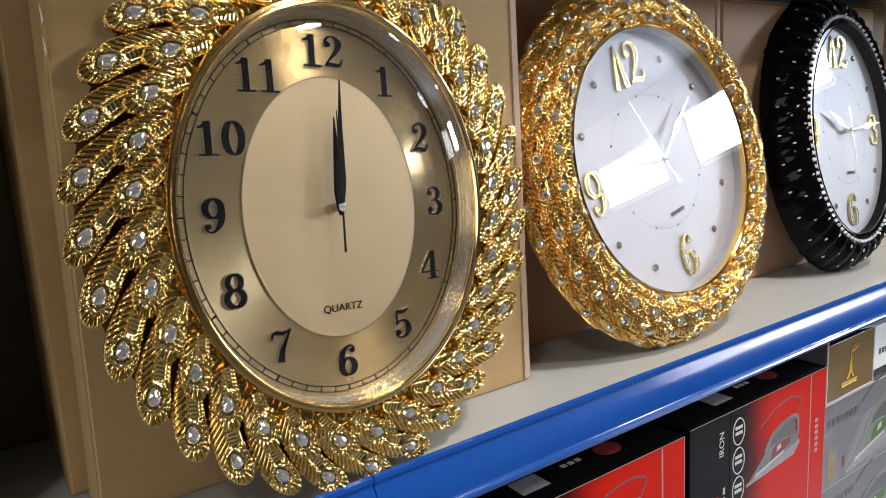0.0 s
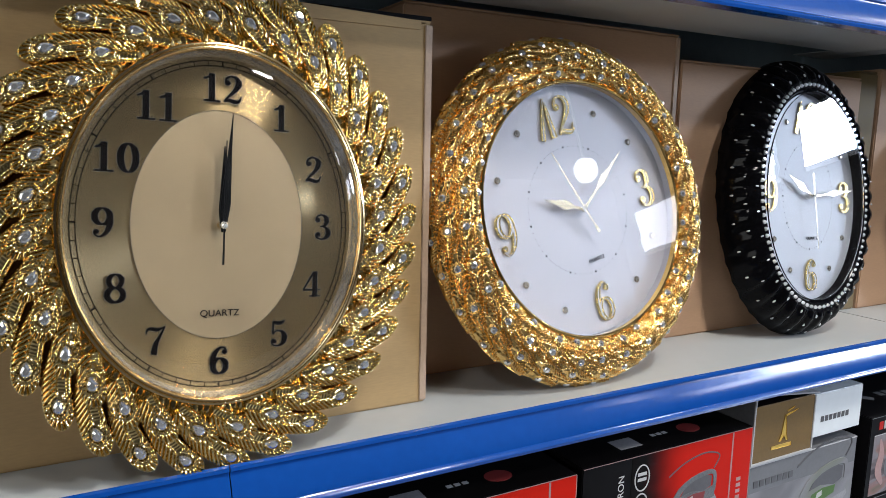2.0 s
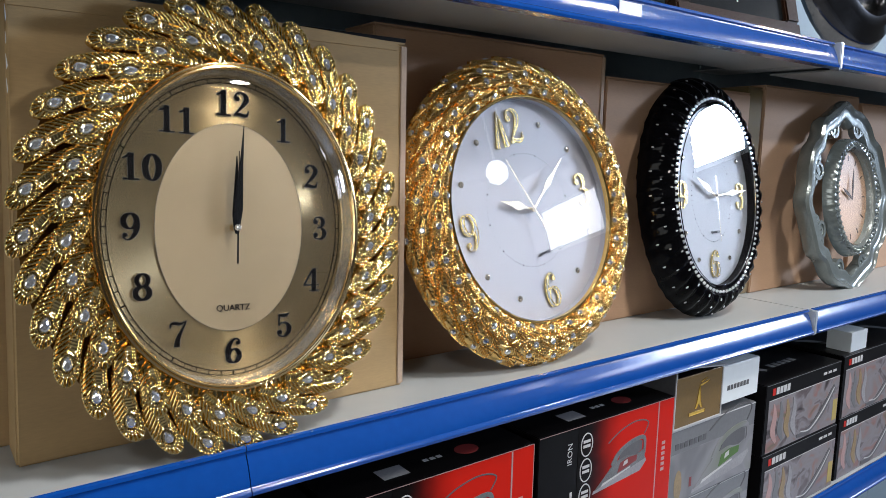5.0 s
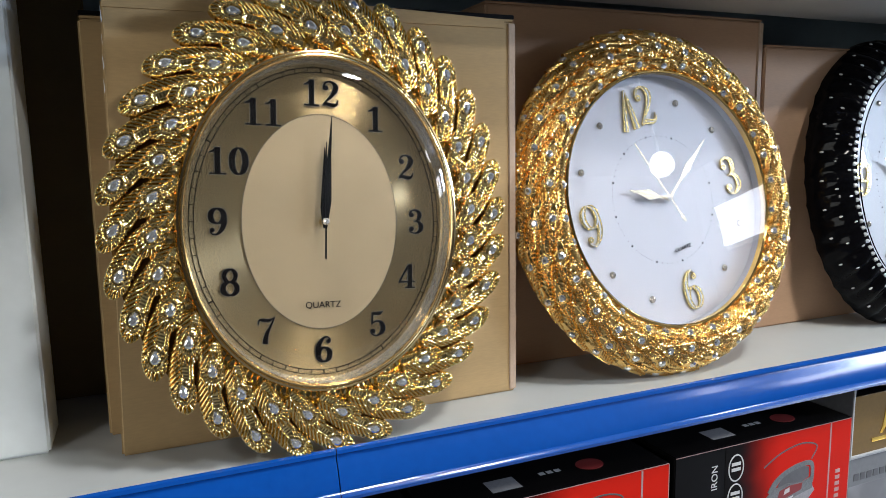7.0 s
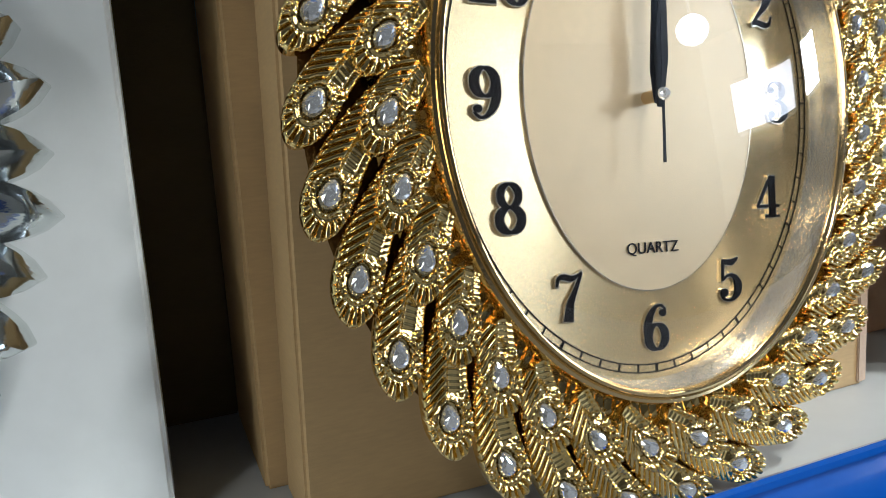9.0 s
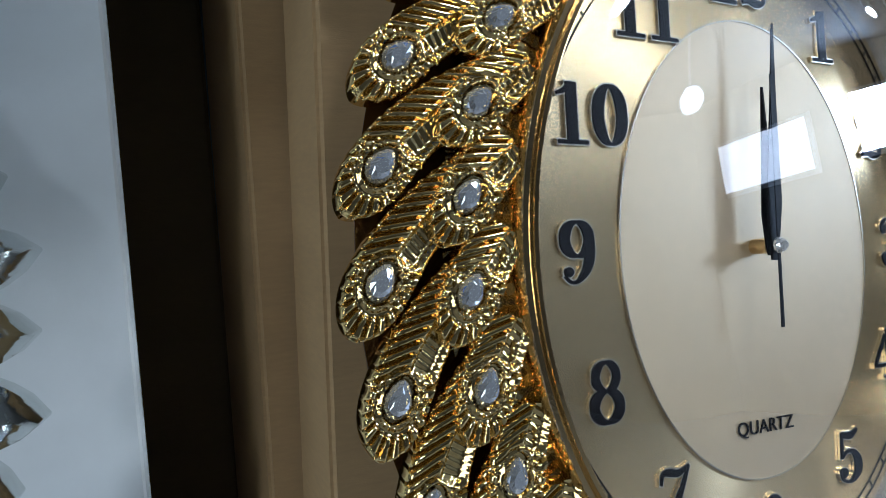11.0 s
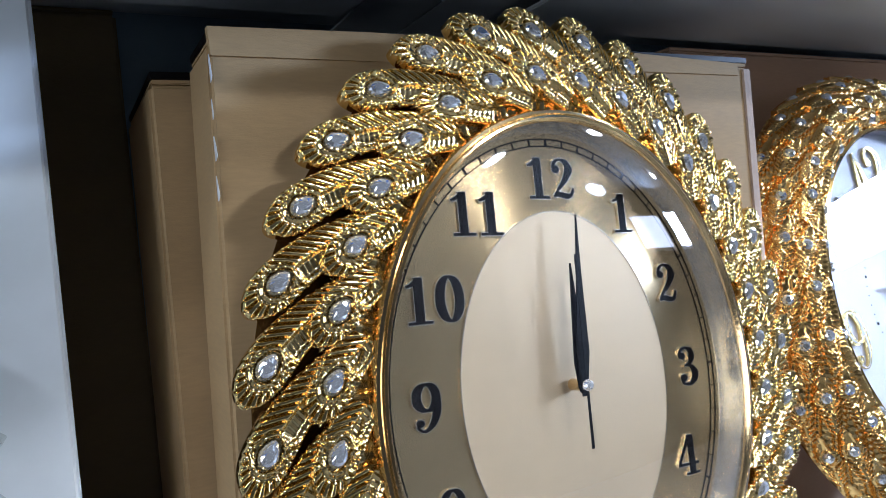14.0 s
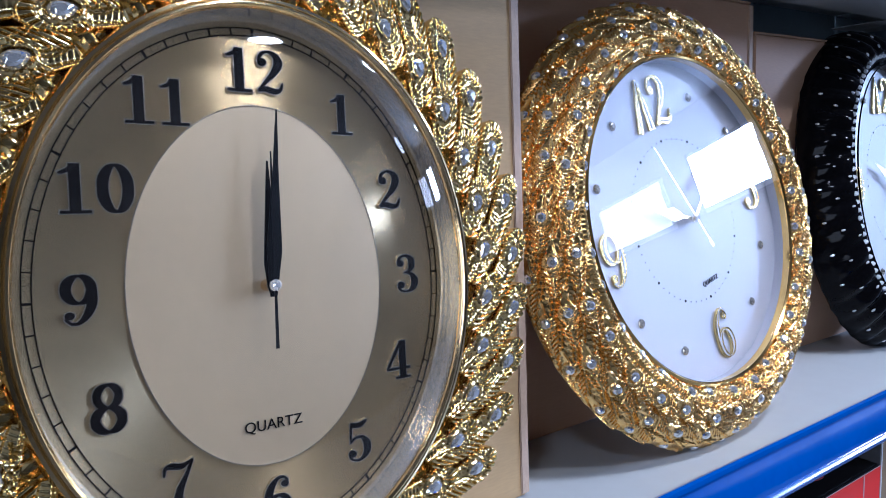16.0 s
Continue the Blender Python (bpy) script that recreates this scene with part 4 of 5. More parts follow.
def rim_leaf(name, length, half, eye, material, nu=64, nv=15, pitch=0.0034):
    """A short cast leaf: herringbone rungs either side of a raised flat bar, and a cup for a stone at the tip."""
    ez = length - half * 0.95
    z = np.linspace(0, length, nu)
    v = np.linspace(-1, 1, nv)
    Z, V = np.meshgrid(z, v, indexing="ij")
    w = np.where(Z < ez, half * (0.45 + 0.55 * np.sin(np.clip(Z / ez, 0, 1) * math.pi / 2)), half * np.sqrt(np.clip(1 - ((Z - ez) / (length - ez)) ** 2, 0.004, 1)))
    X = V * w
    rung = smooth_step(np.abs(np.sin(math.pi * (Z - 0.8 * np.abs(X)) / pitch)), 0.15, 0.85)
    H = 0.0014 * np.sqrt(np.clip(1 - V ** 2, 0, 1)) + 0.0023 * (rung - 0.55) * smooth_step(np.abs(X), 0.0008, 0.0018)
    bar = (1 - smooth_step(np.abs(X), 0.0010, 0.0014)) * smooth_step(Z, 0.004, 0.006) * (1 - smooth_step(Z, ez - eye * 2.3, ez - eye * 2.0))
    H = np.where(bar > 0.02, np.maximum(H, 0.0030 * bar), H)
    rho = np.hypot(X, Z - ez) / eye
    cup = 0.0012 + 0.0013 * np.exp(-((rho - 1.15) / 0.16) ** 2) - 0.0006 * (rho < 1)
    near = 1 - smooth_step(rho, 1.35, 1.6)
    H = H * (1 - near) + cup * near
    co = np.stack([X, -H, Z], -1).reshape(-1, 3)
    idx = np.arange(nu * nv).reshape(nu, nv)
    faces = np.stack([idx[:-1, :-1], idx[:-1, 1:], idx[1:, 1:], idx[1:, :-1]], -1).reshape(-1, 4).tolist()
    rim = np.concatenate([idx[:, 0], idx[-1, 1:-1], idx[::-1, -1], idx[0, 1:-1][::-1]])
    low = co[rim].copy()
    low[:, 1] = 0.0030
    k = np.arange(len(rim))
    n = (k + 1) % len(rim)
    faces += np.stack([rim, rim[n], n + len(co), k + len(co)], -1).tolist()
    me = bpy.data.meshes.new(name)
    me.from_pydata(np.concatenate([co, low]).tolist(), [], faces)
    bm = bmesh.new()
    bm.from_mesh(me)
    bpy.data.meshes.remove(me)
    return finish(name, bm, material, True, 55), ez


RIM_LEAF, LEAF_EYE = rim_leaf("rim_leaf", 0.0360, 0.0088, 0.0053, M_GOLD_B)
for at in spots:
    lf = part("leaf", RIM_LEAF, None, ck2, "gold herringbone leaf", at @ turn(98) @ pose(0, 0.0004, -LEAF_EYE * 0.94, -2, 0, 0) @ Matrix.Scale(0.94, 4))
    part("stone", GEM_CUP, None, lf, "clear faceted stone", pose(0, -0.0008, LEAF_EYE))

# ---- the black clock ----
ck3 = thing("wall_clock", clock_pose((1.147, 0.5985, 1.4015), 9, 0, 2.0) @ Matrix.Diagonal((1.045, 1.045, 1.05, 1)), "oval black clock with a ruffled rim and clear stones", "clock")
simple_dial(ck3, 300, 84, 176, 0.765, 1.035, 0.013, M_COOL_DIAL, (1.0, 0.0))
part("inner_wall", lathe([(0.0, 0.0), (0.0005, 0.024)], 0.1085, 0.1470, 128), M_BLACK_GLOSS, ck3, smooth=True)
prof3 = [(0.0, 0.012), (0.001, 0.024), (0.006, 0.029), (0.012, 0.027), (0.018, 0.030), (0.028, 0.026), (0.038, 0.017), (0.047, 0.005), (0.053, -0.008), (0.054, -0.018), (0.048, -0.022), (0.0, -0.022)]
amp = (0, 0, 0, 0, 0.0014, 0.0030, 0.0036, 0.0034, 0.0025, 0.0012, 0, 0)
part("frame_body", lathe(prof3, 0.1085, 0.1470, 480, True, lambda a, k: amp[k] * (abs(math.sin(20 * a + 0.35 * k)) * 2 - 1), 0.84), M_BLACK_GLOSS, ck3, "glossy black ruffled rim", smooth=True)
for a in arc_angles(0.1165, 0.158, 92, 0.0):
    part("stone", BEAD, None, ck3, "clear faceted stone", pose(0.1165 * math.sin(a), -0.0270, 0.1580 * math.cos(a)))
for k, a in enumerate(arc_angles(0.136, 0.181, 84, 0.08)):
    r, h, f = ((0.0240, 0.0292, -15), (0.0375, 0.0185, -40), (0.0480, 0.0040, -62))[k % 3]
    part("stone", GEM_TINY, None, ck3, "clear faceted stone", pose((0.1085 + 0.84 * r) * math.sin(a), -h, (0.1470 + r) * math.cos(a)) @ turn(math.degrees(a)) @ pose(0, 0, 0, f))

# ---- the silver scrolled clock ----
ck4 = thing("wall_clock", clock_pose((1.664, 0.592, 1.387), 7, 0, 0) @ Matrix.Diagonal((1.03, 1.03, 1.02, 1)), "silver openwork scroll clock with a cream dial", "clock")
part("dial", disc(0.080, 0.100, 0.012, 96, 4)[0], M_CREAM, ck4, "cream oval dial")
part("bezel", lathe([(0.0, 0.010), (0.002, 0.026), (0.006, 0.030), (0.012, 0.027), (0.018, 0.028), (0.023, 0.022), (0.026, 0.006), (0.0, 0.002)], 0.080, 0.100, 192, True, lambda a, k: 0.0015 * math.sin(48 * a) if k in (4, 5) else 0), M_ACRYL, ck4, "frosted silver bezel", smooth=True)
def wavy(a):
    return 1 + 0.030 * math.cos(4 * a) + 0.026 * math.cos(12 * a + 0.5) + 0.008 * math.cos(20 * a)


bm = bmesh.new()
RING4 = [(-0.020, -0.008), (-0.020, 0.006), (-0.015, 0.013), (-0.008, 0.014), (0.002, 0.012), (0.010, 0.015), (0.014, 0.020), (0.020, 0.016), (0.023, 0.002), (0.018, -0.010)]
rows = []
for i in range(192):
    a = 2 * math.pi * i / 192
    f = wavy(a)
    rows.append([bm.verts.new(((0.164 * f + r) * math.sin(a), -h, (0.172 * f + r) * math.cos(a))) for r, h in RING4])
for i in range(192):
    p, q = rows[i], rows[(i + 1) % 192]
    for k in range(len(RING4)):
        n = (k + 1) % len(RING4)
        bm.faces.new((p[k], q[k], q[n], p[n]))
part("outer_ring", bm, M_ACRYL, ck4, "frosted silver scalloped ring", smooth=True)
for a in arc_angles(0.092, 0.112, 52, 0.0):
    part("bead", BEAD4, None, ck4, "", pose(0.0925 * math.sin(a), -0.030, 0.1125 * math.cos(a)))
for k in range(8):
    a = 2 * math.pi * (k + 0.5) / 8
    for da, rr, size in ((-0.13, 0.150, 0.020), (0.0, 0.136, 0.024), (0.13, 0.150, 0.020)):
        bm = bmesh.new()
        spiral = []
        for i in range(17):
            u = i / 16
            r = size * (1 - 0.80 * u)
            spiral.append((r * math.cos(3.4 * math.pi * u), r * math.sin(3.4 * math.pi * u), 0.0085 - 0.004 * u))
        ribbon(spiral, bm, 0.0, 0.0125 - 20 * abs(da) * 0.0006)
        plate([(0.7 * size * math.cos(q), 0.7 * size * math.sin(q)) for q in [2 * math.pi * i / 16 for i in range(16)]], 0.001, 0.010, bm)
        part("scroll", bm, M_ACRYL, ck4, "frosted silver scroll", pose(rr * math.sin(a + da), 0, (rr + 0.020) * math.cos(a + da)) @ turn(math.degrees(a)))
for k in range(1, 13):
    a = radians(30 * k)
    bm = bmesh.new()
    ribbon([(0, -0.006, 0.0025), (0, 0.006, 0.0025)], bm, 0.0122, 0.0128, smooth=False)
    part("hour_mark", bm, M_WOOD, ck4, "", pose(0.064 * math.sin(a), 0, 0.083 * math.cos(a)) @ turn(30 * k))
part("hour_hand", hand_shape([(-0.006, 0.001), (0.0, 0.002), (0.02, 0.004), (0.042, 0.0005)], 0.016, 0.0166), M_WOOD, ck4, "", turn(300))
part("minute_hand", hand_shape([(-0.006, 0.001), (0.0, 0.002), (0.03, 0.004), (0.062, 0.0005)], 0.018, 0.0186), M_WOOD, ck4, "", turn(10))
g = part("glass", lens(0.081, 0.101, 0.024, 0.004), M_GLASS, ck4, "domed clear glass", smooth=True)
g.visible_shadow = False

# ---- the silver leaf clock ----
ck5 = thing("wall_clock", clock_pose((-0.182, 0.574, 1.3955), 5, 0, 3), "silver clock with a rim of pointed chrome leaves", "clock")
part("dial", disc(0.115, 0.115, 0.006, 96, 4)[0], M_WHITE_DIAL, ck5, "plain white dial")
part("bezel", lathe([(0.0, 0.004), (0.001, 0.020), (0.006, 0.024), (0.012, 0.018), (0.014, 0.0), (0.0, -0.01)], 0.115, 0.115, 128, True), M_SILVER, ck5, "polished chrome bezel", smooth=True)
part("back_plate", lathe([(0.0, -0.012), (0.0, 0.0), (0.035, -0.002), (0.035, -0.012)], 0.118, 0.118, 96, True), M_SILVER, ck5)


def leaf_mesh(length, half):
    bm = bmesh.new()
    rows = []
    for i in range(13):
        s = i / 12
        w = half * (math.sin(math.pi * min(1, s * 0.62 + 0.19)) ** 1.1) * (1 if s < 0.72 else max(0.0, 1 - ((s - 0.72) / 0.28) ** 2) ** 0.5)
        row = []
        for j in range(7):
            v = -1 + j / 3
            row.append(bm.verts.new((v * max(w, 0.0005), -(half * 0.70 * (1 - abs(v)) ** 0.8 + 0.004), s * length)))
        rows.append(row)
    for i in range(12):
        for j in range(6):
            bm.faces.new((rows[i][j], rows[i][j + 1], rows[i + 1][j + 1], rows[i + 1][j]))
    rim = [r[0] for r in rows] + rows[-1][1:-1] + [r[-1] for r in rows[::-1]] + rows[0][1:-1][::-1]
    low = [bm.verts.new((v.co.x, 0.008, v.co.z)) for v in rim]
    for i in range(len(rim)):
        k = (i + 1) % len(rim)
        bm.faces.new((rim[i], low[i], low[k], rim[k]))
    return finish("leaf", bm, M_SILVER, True, 30)


LEAF = leaf_mesh(0.070, 0.0135)
for k in range(44):
    part("leaf", LEAF, None, ck5, "polished chrome leaf", turn(88.7 + 360 / 44 * k) @ pose(0, -0.002 - 0.005 * (k % 2), 0.116 + 0.004 * (k % 2), 3 + 2 * (k % 2), 0, 0))

# ---- boxes on the shelf below ----
LOW = 0.80


def printed(parent, name, outline, material, d=0.0004, label=""):
    return part(name, plate(outline, 0.0001, d), material, parent, label)


def bar(parent, x0, x1, z0, z1, material, d=0.0005, name="print_bar"):
    return printed(parent, name, [(x0, z0), (x1, z0), (x1, z1), (x0, z1)], material, d)


def oval(parent, cx, cz, rx, rz, material, width=0.0, d=0.0006, name="print_ring"):
    bm = bmesh.new()
    pts = [(cx + rx * math.cos(a), cz + rz * math.sin(a)) for a in [2 * math.pi * k / 28 for k in range(28)]]
    if width:
        ribbon([(x, z, width) for x, z in pts], bm, 0.0001, d, 0, False, True)
    else:
        plate(pts, 0.0001, d, bm)
    return part(name, bm, material, parent)


def iron_picture(parent, cx, cz, s, shell, accent, d=0.0008, tilt=9, wide=1.4):
    """A printed picture of a steam iron: sole, shell, water tank, handle and cord."""
    c, n = math.cos(radians(tilt)), math.sin(radians(tilt))

    def at(x, z):
        return cx + (x * c * wide - z * n) * s, cz + (x * n + z * c) * s

    def sh(pts, m, dd, name):
        printed(parent, name, [at(x, z) for x, z in pts], m, dd)
    sh([(-1.05, -0.50), (0.40, -0.56), (0.62, -0.34), (0.58, -0.22), (-0.2, -0.34), (-1.02, -0.42)], M_LIGHT_CARD, d, "picture_sole")
    sh([(-0.98, -0.42), (0.57, -0.26), (0.58, 0.05), (0.30, 0.0), (0.0, 0.12), (-0.35, 0.10), (-0.62, -0.12)], shell, d + 0.0002, "picture_shell")
    sh([(-0.30, -0.26), (0.30, -0.18), (0.34, -0.02), (0.05, 0.04), (-0.20, 0.0)], accent, d + 0.0004, "picture_tank")
    sh([(-0.25, 0.10), (0.0, 0.10), (0.30, 0.0), (0.50, 0.06), (0.53, 0.32), (0.40, 0.40), (0.05, 0.38), (-0.15, 0.26)], M_DK_GREY, d, "picture_grip_hollow")
    sh([(-0.12, -0.14), (0.02, -0.11), (0.03, 0.0), (-0.08, -0.02)], M_PRINT, d + 0.0006, "picture_glint")
    sh([(-0.80, -0.40), (0.10, -0.29), (0.10, -0.25), (-0.74, -0.33)], M_PRINT, d + 0.0005, "picture_glint")
    bm = bmesh.new()
    ribbon([(*at(x, z), w * s) for x, z, w in ((-0.42, 0.02, 0.20), (-0.26, 0.26, 0.16), (0.02, 0.42, 0.13), (0.35, 0.46, 0.13), (0.58, 0.40, 0.12), (0.60, 0.15, 0.11), (0.55, -0.1, 0.12))], bm, 0.0001, d + 0.0003)
    part("picture_handle", bm, shell, parent)
    bm = bmesh.new()
    ribbon([(*at(x, z), 0.035 * s) for x, z in ((0.6, 0.5), (0.75, 0.8), (0.4, 1.0), (-0.1, 0.95), (-0.5, 0.75))], bm, 0.0001, d)
    part("picture_cord", bm, M_DK_GREY, parent)


def iron_box(x0, x1, y, top, label):
    """A red and black iron carton: black top and left panel, red picture panel."""
    b = thing("iron_box", pose(x0, y, LOW), label, "box", "red iron boxes")
    w, h = x1 - x0, top - LOW
    part("body", box(0, w, 0, 0.13, 0, h, 0.0012), M_BLACK_CARD, b)
    s = 0.26 * w
    bar(b, s, w - 0.0015, 0.003, h - 0.0014, M_RED_FADE, 0.0004, "red_panel")
    bar(b, 0.001, w - 0.001, h - 0.0014, h - 0.0006, M_PINK, 0.0006, "worn_edge")
    bar(b, w - 0.0014, w - 0.0004, 0.003, h - 0.0016, M_PINK, 0.0006, "worn_edge")
    bar(b, w - 0.040, w - 0.0375, 0.003, h - 0.002, M_PINK, 0.0007)
    for k in range(6):
        bar(b, w - 0.026, w - 0.018, h - 0.072 - 0.0085 * k, h - 0.067 - 0.0085 * k, M_PINK, 0.0008)
    for k in range(3):
        oval(b, s + 0.017, h - 0.030 - 0.037 * k, 0.0115, 0.0165, M_PRINT, 0.0016, 0.0009)
        for j in range(2):
            bar(b, s + 0.010, s + 0.024, h - 0.034 - 0.037 * k + 0.007 * j, h - 0.030 - 0.037 * k + 0.007 * j, M_PRINT, 0.0009)
    iron_picture(b, s + 0.105, h - 0.074, 0.052, M_SHELL, M_DKRED)
    part("lettering", text_mesh("lettering", "IRON", 0.013, M_PRINT), None, b, "white word on the box", pose(s - 0.016, -0.0006, h - 0.036) @ turn(-90))
    for k in range(3):
        bar(b, s - 0.013, s - 0.009, h - 0.10 - 0.012 * k, h - 0.092 - 0.012 * k, M_PRINT, 0.0006)
    oval(b, s - 0.030, h - 0.115, 0.017, 0.017, M_RED, 0, 0.0005, "print_disc")
    oval(b, s - 0.030, h - 0.115, 0.013, 0.013, M_PINK, 0.002, 0.0008)
    # marks on the top face
    top_m = pose(0, 0, h) @ pose(0, 0, 0, -90)
    t = part("top_print", plate([(0.004, 0.004), (w - 0.004, 0.004), (w - 0.004, 0.125), (0.004, 0.125)], 0.0001, 0.0003), M_BLACK_CARD, b, "", top_m)
    oval(t, w - 0.085, 0.035, 0.017, 0.013, M_DKRED, 0, 0.0006, "print_disc")
    for k in range(4):
        oval(t, 0.045 + 0.052 * k, 0.088, 0.018, 0.016, M_PRINT, 0, 0.0006, "print_disc")
        printed(t, "print_notch", [(0.036 + 0.052 * k, 0.076), (0.045 + 0.052 * k, 0.098), (0.053 + 0.052 * k, 0.090), (0.049 + 0.052 * k, 0.078)], M_BLACK_CARD, 0.0009)
    for k in range(3):
        bar(t, w - 0.150 + 0.01 * k, w - 0.143 + 0.01 * k, 0.034, 0.040, M_PRINT, 0.0006)
    bar(t, w - 0.215, w - 0.180, 0.020, 0.045, M_LIGHT_CARD, 0.0006, "print_patch")
    return b


iron_box(0.362, 0.656, 0.500, 1.103, "red and black steam iron carton with a printed iron")
iron_box(0.664, 0.955, 0.500, 1.106, "red and black steam iron carton with a printed iron")
iron_box(0.060, 0.354, 0.502, 1.103, "red and black steam iron carton with a printed iron")

gb = thing("gold_box", pose(0.957, 0.500, 1.047), "small brown and gold card box with its lid ajar", "box")
bm = box(0, 0.131, 0.078, 0.08, 0, 0.082)
box(0, 0.0022, 0.0, 0.078, 0, 0.082, bm=bm)
box(0.1288, 0.131, 0.0, 0.078, 0, 0.082, bm=bm)
box(0.0022, 0.1288, 0.0, 0.078, 0, 0.0026, bm=bm)
part("tray", bm, M_PRINT, gb, "white card tray")
part("front_panel", box(0.0024, 0.1286, 0.0010, 0.0030, 0.0028, 0.0835, 0.0005), M_GOLD_CARD, gb, "brown and gold printed front")
# black block stands in for the shade inside the open box
part("shaded_inside", box(0.004, 0.127, 0.006, 0.076, 0.004, 0.080), M_BLACK_CARD, gb, "black block for the shaded inside of the box")
bm = plate([(0.0, 0.0830), (0.0008, 0.1010), (0.1365, 0.0862), (0.1365, 0.0842), (0.0026, 0.0988), (0.0020, 0.0830)], -0.078, 0.0004)
part("lid", bm, M_PRINT, gb, "white card lid standing ajar")
# black sheet paints the dark opening under the raised lid
part("lid_opening_shade", plate([(0.003, 0.0825), (0.003, 0.0980), (0.1285, 0.0848), (0.1285, 0.0825)], -0.078, -0.076), M_BLACK_CARD, gb)
part("side_panel", box(-0.0014, -0.0002, 0.001, 0.079, 0.001, 0.098), M_DK_GREY, gb, "dark grey side of the box")
printed(gb, "print_tower", [(0.055, 0.026), (0.060, 0.036), (0.0635, 0.056), (0.0655, 0.064), (0.0675, 0.056), (0.070, 0.036), (0.074, 0.026), (0.070, 0.026), (0.065, 0.034), (0.059, 0.026)], M_GOLD_INK, -0.0006)
printed(gb, "print_flag", [(0.066, 0.0640), (0.092, 0.0685), (0.084, 0.0655), (0.068, 0.0615)], M_GOLD_INK, -0.0006)
printed(gb, "print_flag", [(0.068, 0.0690), (0.084, 0.0735), (0.078, 0.0705), (0.069, 0.0675)], M_GOLD_INK, -0.0006)
bar(gb, 0.040, 0.082, 0.0165, 0.0215, M_GOLD_INK, -0.0006)

wbx = thing("white_box", pose(1.0895, 0.502, 1.0625), "small white card box with a row of dark lettering", "box")
part("body", box(0, 0.1135, 0, 0.10, 0, 0.066, 0.0012), M_WHITE_CARD, wbx)
for k in range(7):
    bar(wbx, 0.016 + 0.0098 * k, 0.0230 + 0.0098 * k, 0.022, 0.0305, M_DK_GREY, 0.0005)

pb = thing("grey_iron_box", pose(0.958, 0.503, LOW + 0.12), "grey iron carton with a printed green and white iron", "box", "grey iron boxes")
part("body", box(0, 0.246, 0, 0.12, 0, 0.126, 0.0012), M_GREY_CARD, pb)
bar(pb, 0.002, 0.244, 0.002, 0.085, M_PHOTO_G, 0.0003, "light_panel")
bar(pb, 0.001, 0.245, 0.1235, 0.1252, M_PRINT, 0.0005, "worn_edge")
for k in range(7):
    bar(pb, 0.012 + 0.0125 * k, 0.021 + 0.0125 * k, 0.092, 0.102, M_DK_GREY, 0.0006)
iron_picture(pb, 0.165, 0.055, 0.074, M_PHOTO_G, M_GREEN)
bar(pb, 0.056, 0.062, 0.020, 0.036, M_DKRED, 0.0006)
oval(pb, 0.025, 0.030, 0.010, 0.026, M_PRINT_TAN, 0, 0.0005, "print_patch")
copy_thing(pb, pose(0.960, 0.506, LOW - 0.0)).scale = (1, 1, 0.94)


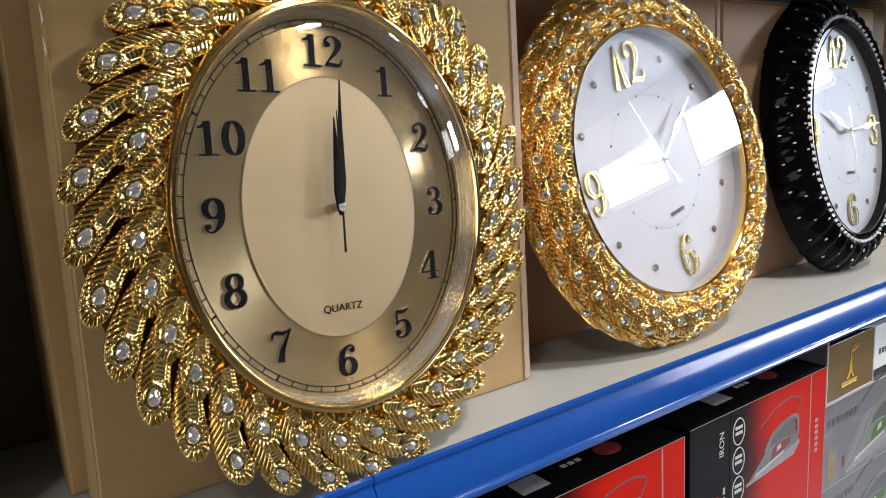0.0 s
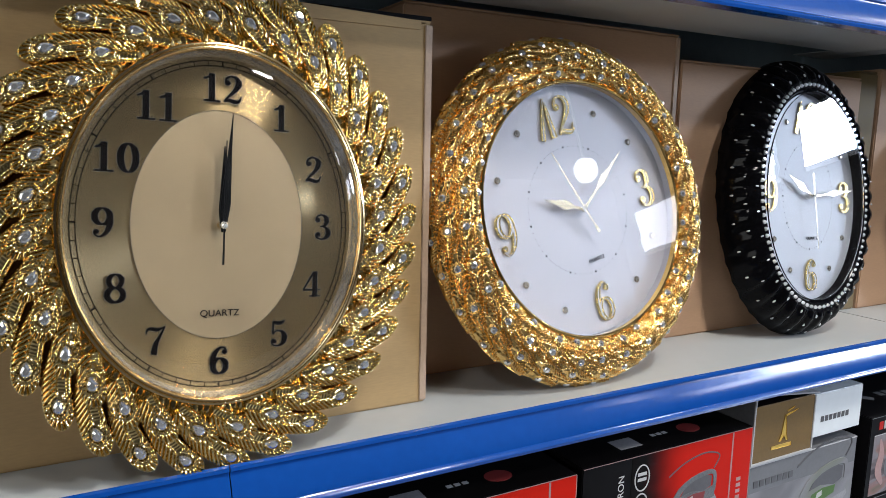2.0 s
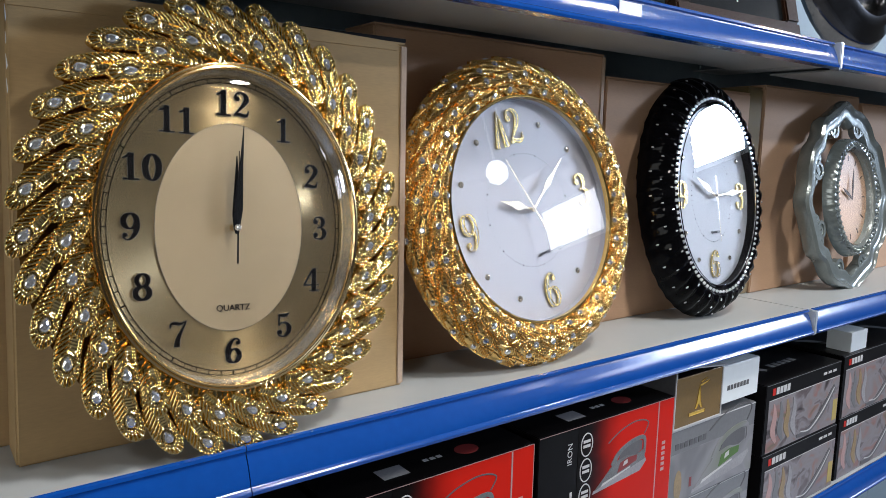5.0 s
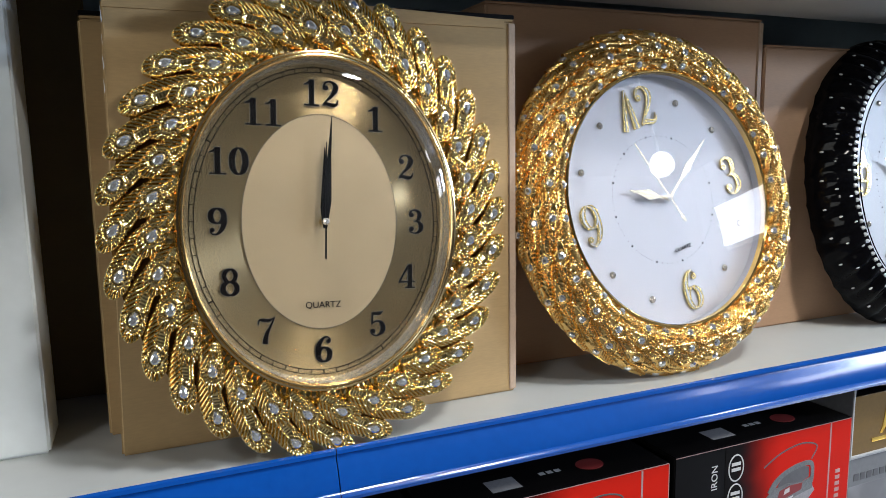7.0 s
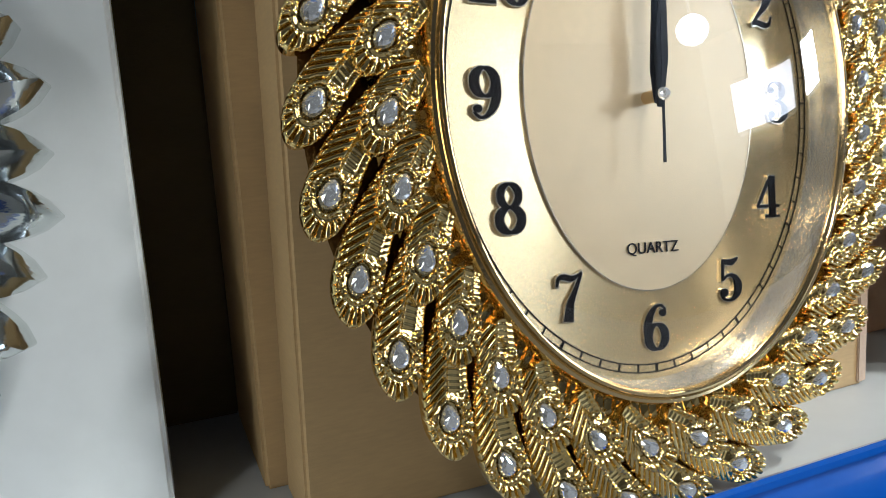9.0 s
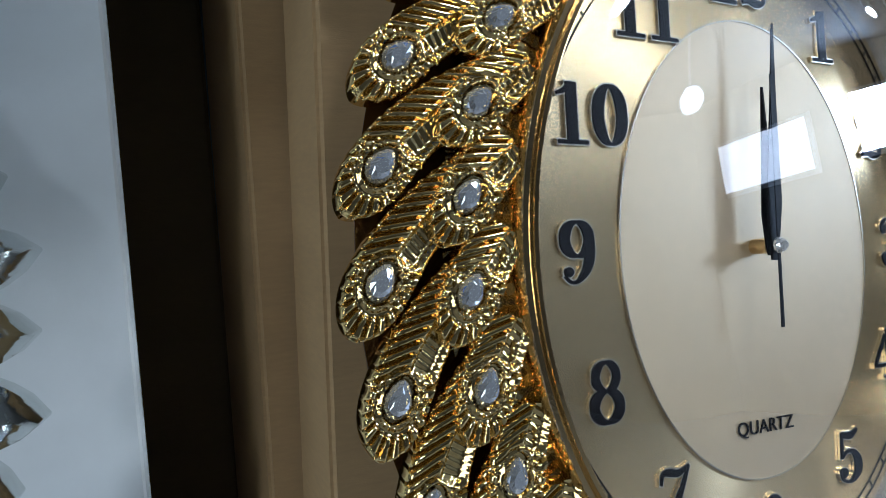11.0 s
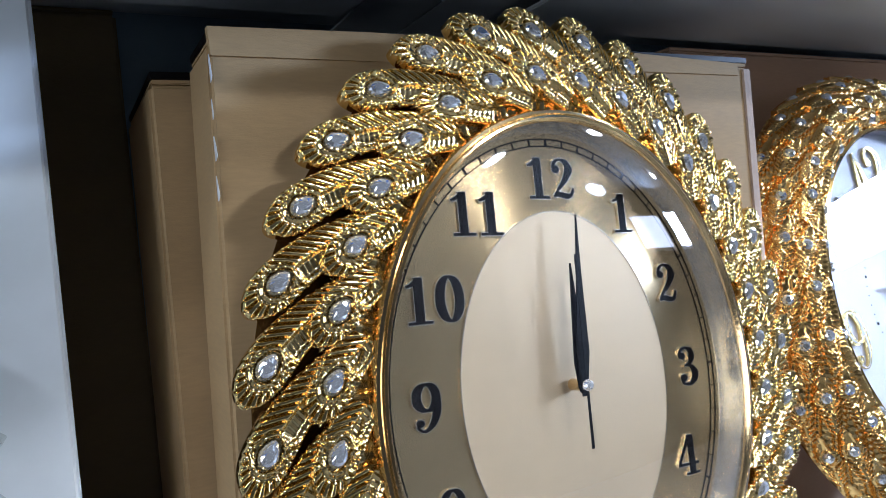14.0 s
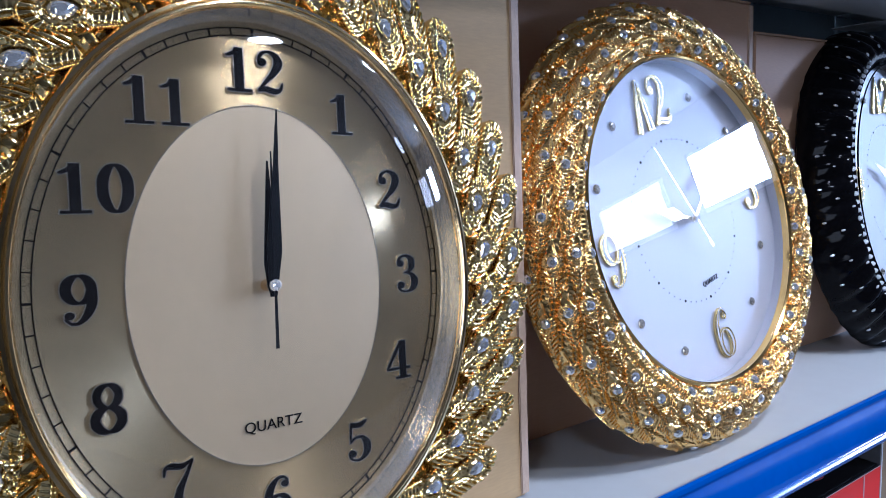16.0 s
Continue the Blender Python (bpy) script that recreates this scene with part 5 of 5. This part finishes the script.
def dark_box(x0, x1, y, z0, z1, label, accent):
    """A hair-care carton: dark top and head band, light picture panel."""
    b = thing("appliance_box", pose(x0, y, z0), label, "box", "appliance boxes")
    w, h = x1 - x0, z1 - z0
    part("body", box(0, w, 0, 0.20, 0, h, 0.0012), M_BLACK_CARD, b)
    bar(b, 0.012, w - 0.002, 0.002, h - 0.030, M_PHOTO, 0.0004, "picture_panel")
    bar(b, 0.001, w - 0.001, h - 0.0013, h - 0.0004, M_GREY_CARD, 0.0005, "worn_edge")
    bar(b, 0.012, w - 0.002, h - 0.0315, h - 0.0303, M_PRINT, 0.0005, "print_line")
    bar(b, w - 0.022, w - 0.004, 0.010, 0.5 * h - 0.012, accent, 0.0007, "print_patch")
    for k in range(5):
        bar(b, 0.022 + 0.013 * k, 0.032 + 0.013 * k, h - 0.022, h - 0.009, M_PRINT if k else M_RED, 0.0006)
    for k in range(3):
        bar(b, w - 0.075 + 0.02 * k, w - 0.061 + 0.02 * k, h - 0.018, h - 0.013, M_PRINT, 0.0006)
    tall = h - 0.045
    for k in range(4):
        bm = bmesh.new()
        x = 0.030 + 0.024 * k
        ribbon([(x, 0.006 + tall, 0.004), (x + 0.006, 0.006 + 0.72 * tall, 0.014), (x + 0.002, 0.006 + 0.40 * tall, 0.017), (x + 0.016, 0.006 + 0.12 * tall, 0.006)], bm, 0.0001, 0.0007 + 0.0001 * k)
        part("picture_lock", bm, (M_PINK, M_GREY_CARD, M_PRINT_TAN, M_LIGHT_CARD)[k], b)
    bm = bmesh.new()
    ribbon([(w - 0.165, 0.010, 0.006), (w - 0.120, 0.14 * tall, 0.012), (w - 0.070, 0.45 * tall, 0.018), (w - 0.022, 0.95 * tall, 0.013)], bm, 0.0001, 0.0012)
    part("picture_tool", bm, M_DK_GREY, b)
    bm = bmesh.new()
    ribbon([(w - 0.150, 0.016, 0.002), (w - 0.112, 0.17 * tall, 0.003), (w - 0.064, 0.50 * tall, 0.004), (w - 0.024, 0.93 * tall, 0.003)], bm, 0.0001, 0.0014)
    part("picture_glint", bm, M_PRINT, b)
    t = part("top_print", plate([(0.004, 0.004), (w - 0.004, 0.004), (w - 0.004, 0.195), (0.004, 0.195)], 0.0001, 0.0003), M_BLACK_CARD, b, "", pose(0, 0, h) @ pose(0, 0, 0, -90))
    bm = bmesh.new()
    ribbon([(0.03, 0.12, 0.006), (0.06, 0.10, 0.020), (0.09, 0.05, 0.014)], bm, 0.0001, 0.0006)
    part("picture_tool", bm, M_GREY_CARD, t)
    for k in range(5):
        bar(t, 0.12 + 0.02 * k, 0.133 + 0.02 * k, 0.055, 0.07, M_GREY_CARD, 0.0006)
    return b


D = "black-topped appliance carton with a pale printed picture"
for n, (z0, z1) in enumerate(((LOW, 0.9325), (0.933, 1.066))):
    dark_box(1.238, 1.528, 0.500 + 0.003 * n, z0, z1, D, M_YELLOW)
    dark_box(1.545, 1.835, 0.503 + 0.002 * n, z0, z1 + 0.004, D, M_GREEN)
dark_box(2.17, 2.46, 0.505, LOW, 0.93, D, M_GREEN)
dark_box(2.17, 2.46, 0.507, 0.9305, 1.06, D, M_GREEN)
dark_box(1.86, 2.15, 0.505, LOW, 0.93, D, M_YELLOW)
dark_box(1.86, 2.15, 0.507, 0.9305, 1.06, D, M_YELLOW)

# ---- things on the shelf above ----
tag = single("price_tag", box(-0.022, 0.022, -0.0008, 0.0, -0.014, 0.014, 0.0002), M_TAG, pose(0.775, RAIL_Y - 0.0012, UP_Z - 0.020), "small white paper price tag on the blue rail", "price tag")
fc = thing("framed_clock", pose(1.115, 0.535, UP_Z - 0.0045) @ pose(0, 0, 0, -14, 0, -4), "dark wooden framed clock leaning back on the shelf", "clock")
bm = box(-0.16, 0.16, -0.012, 0.012, 0.008, 0.035, 0.003)
box(-0.16, 0.16, -0.012, 0.012, 0.285, 0.32, 0.003, bm=bm)
box(-0.16, -0.125, -0.012, 0.012, 0.035, 0.285, 0.003, bm=bm)
box(0.125, 0.16, -0.012, 0.012, 0.035, 0.285, 0.003, bm=bm)
part("frame", bm, M_WOOD, fc, "polished dark wood frame")
part("face", box(-0.1245, 0.1245, -0.004, 0.006, 0.0355, 0.2845), M_DARK_FACE, fc, "dark glossy face")
for k in range(12):
    bm = bmesh.new()
    ribbon([(0, 0.082, 0.003), (0, 0.105, 0.003)], bm, 0.0042, 0.005, smooth=False)
    part("hour_mark", bm, M_PRINT, fc, "", pose(0, 0, 0.16) @ turn(30 * k))
for k in range(3):
    st = thing("brass_stand", pose(0.780 + 0.052 * k, 0.545 + 0.006 * k, UP_Z), "small black and brass turned ornament foot", "ornament", "brass ornaments")
    part("foot", lathe([(0.0, 0.0), (0.004, 0.006), (-0.002, 0.016), (-0.006, 0.03), (-0.004, 0.05)], 0.016, 0.016, 24), M_BRASS, st, "", pose(0, 0, 0, -90), smooth=True)
    part("stem", lathe([(0.0, 0.05), (0.004, 0.07), (0.0, 0.12), (-0.006, 0.16)], 0.013, 0.013, 24), M_BLACK_GLOSS, st, "", pose(0, 0, 0, -90), smooth=True)
ck6 = thing("wall_clock", clock_pose((1.52, 0.565, UP_Z + 0.201), 8, 0, 0), "dark silver round clock with a heavy stepped rim", "clock")
part("dial", disc(0.12, 0.12, 0.008, 64, 3)[0], M_DARK_FACE, ck6, "plain dark dial")
part("frame_body", lathe([(0.0, 0.01), (0.002, 0.03), (0.014, 0.042), (0.034, 0.036), (0.040, 0.030), (0.060, 0.024), (0.078, 0.006), (0.080, -0.008), (0.070, -0.02), (0.0, -0.02)], 0.12, 0.12, 128, True), M_DARK_SILVER, ck6, "heavy dark silver rim", smooth=True)
single("small_white_box", box(0, 0.075, 0, 0.05, 0, 0.042, 0.0008), M_WHITE_CARD, pose(1.585, 0.512, 1.0705), "small plain white card box on the appliance cartons", "box")
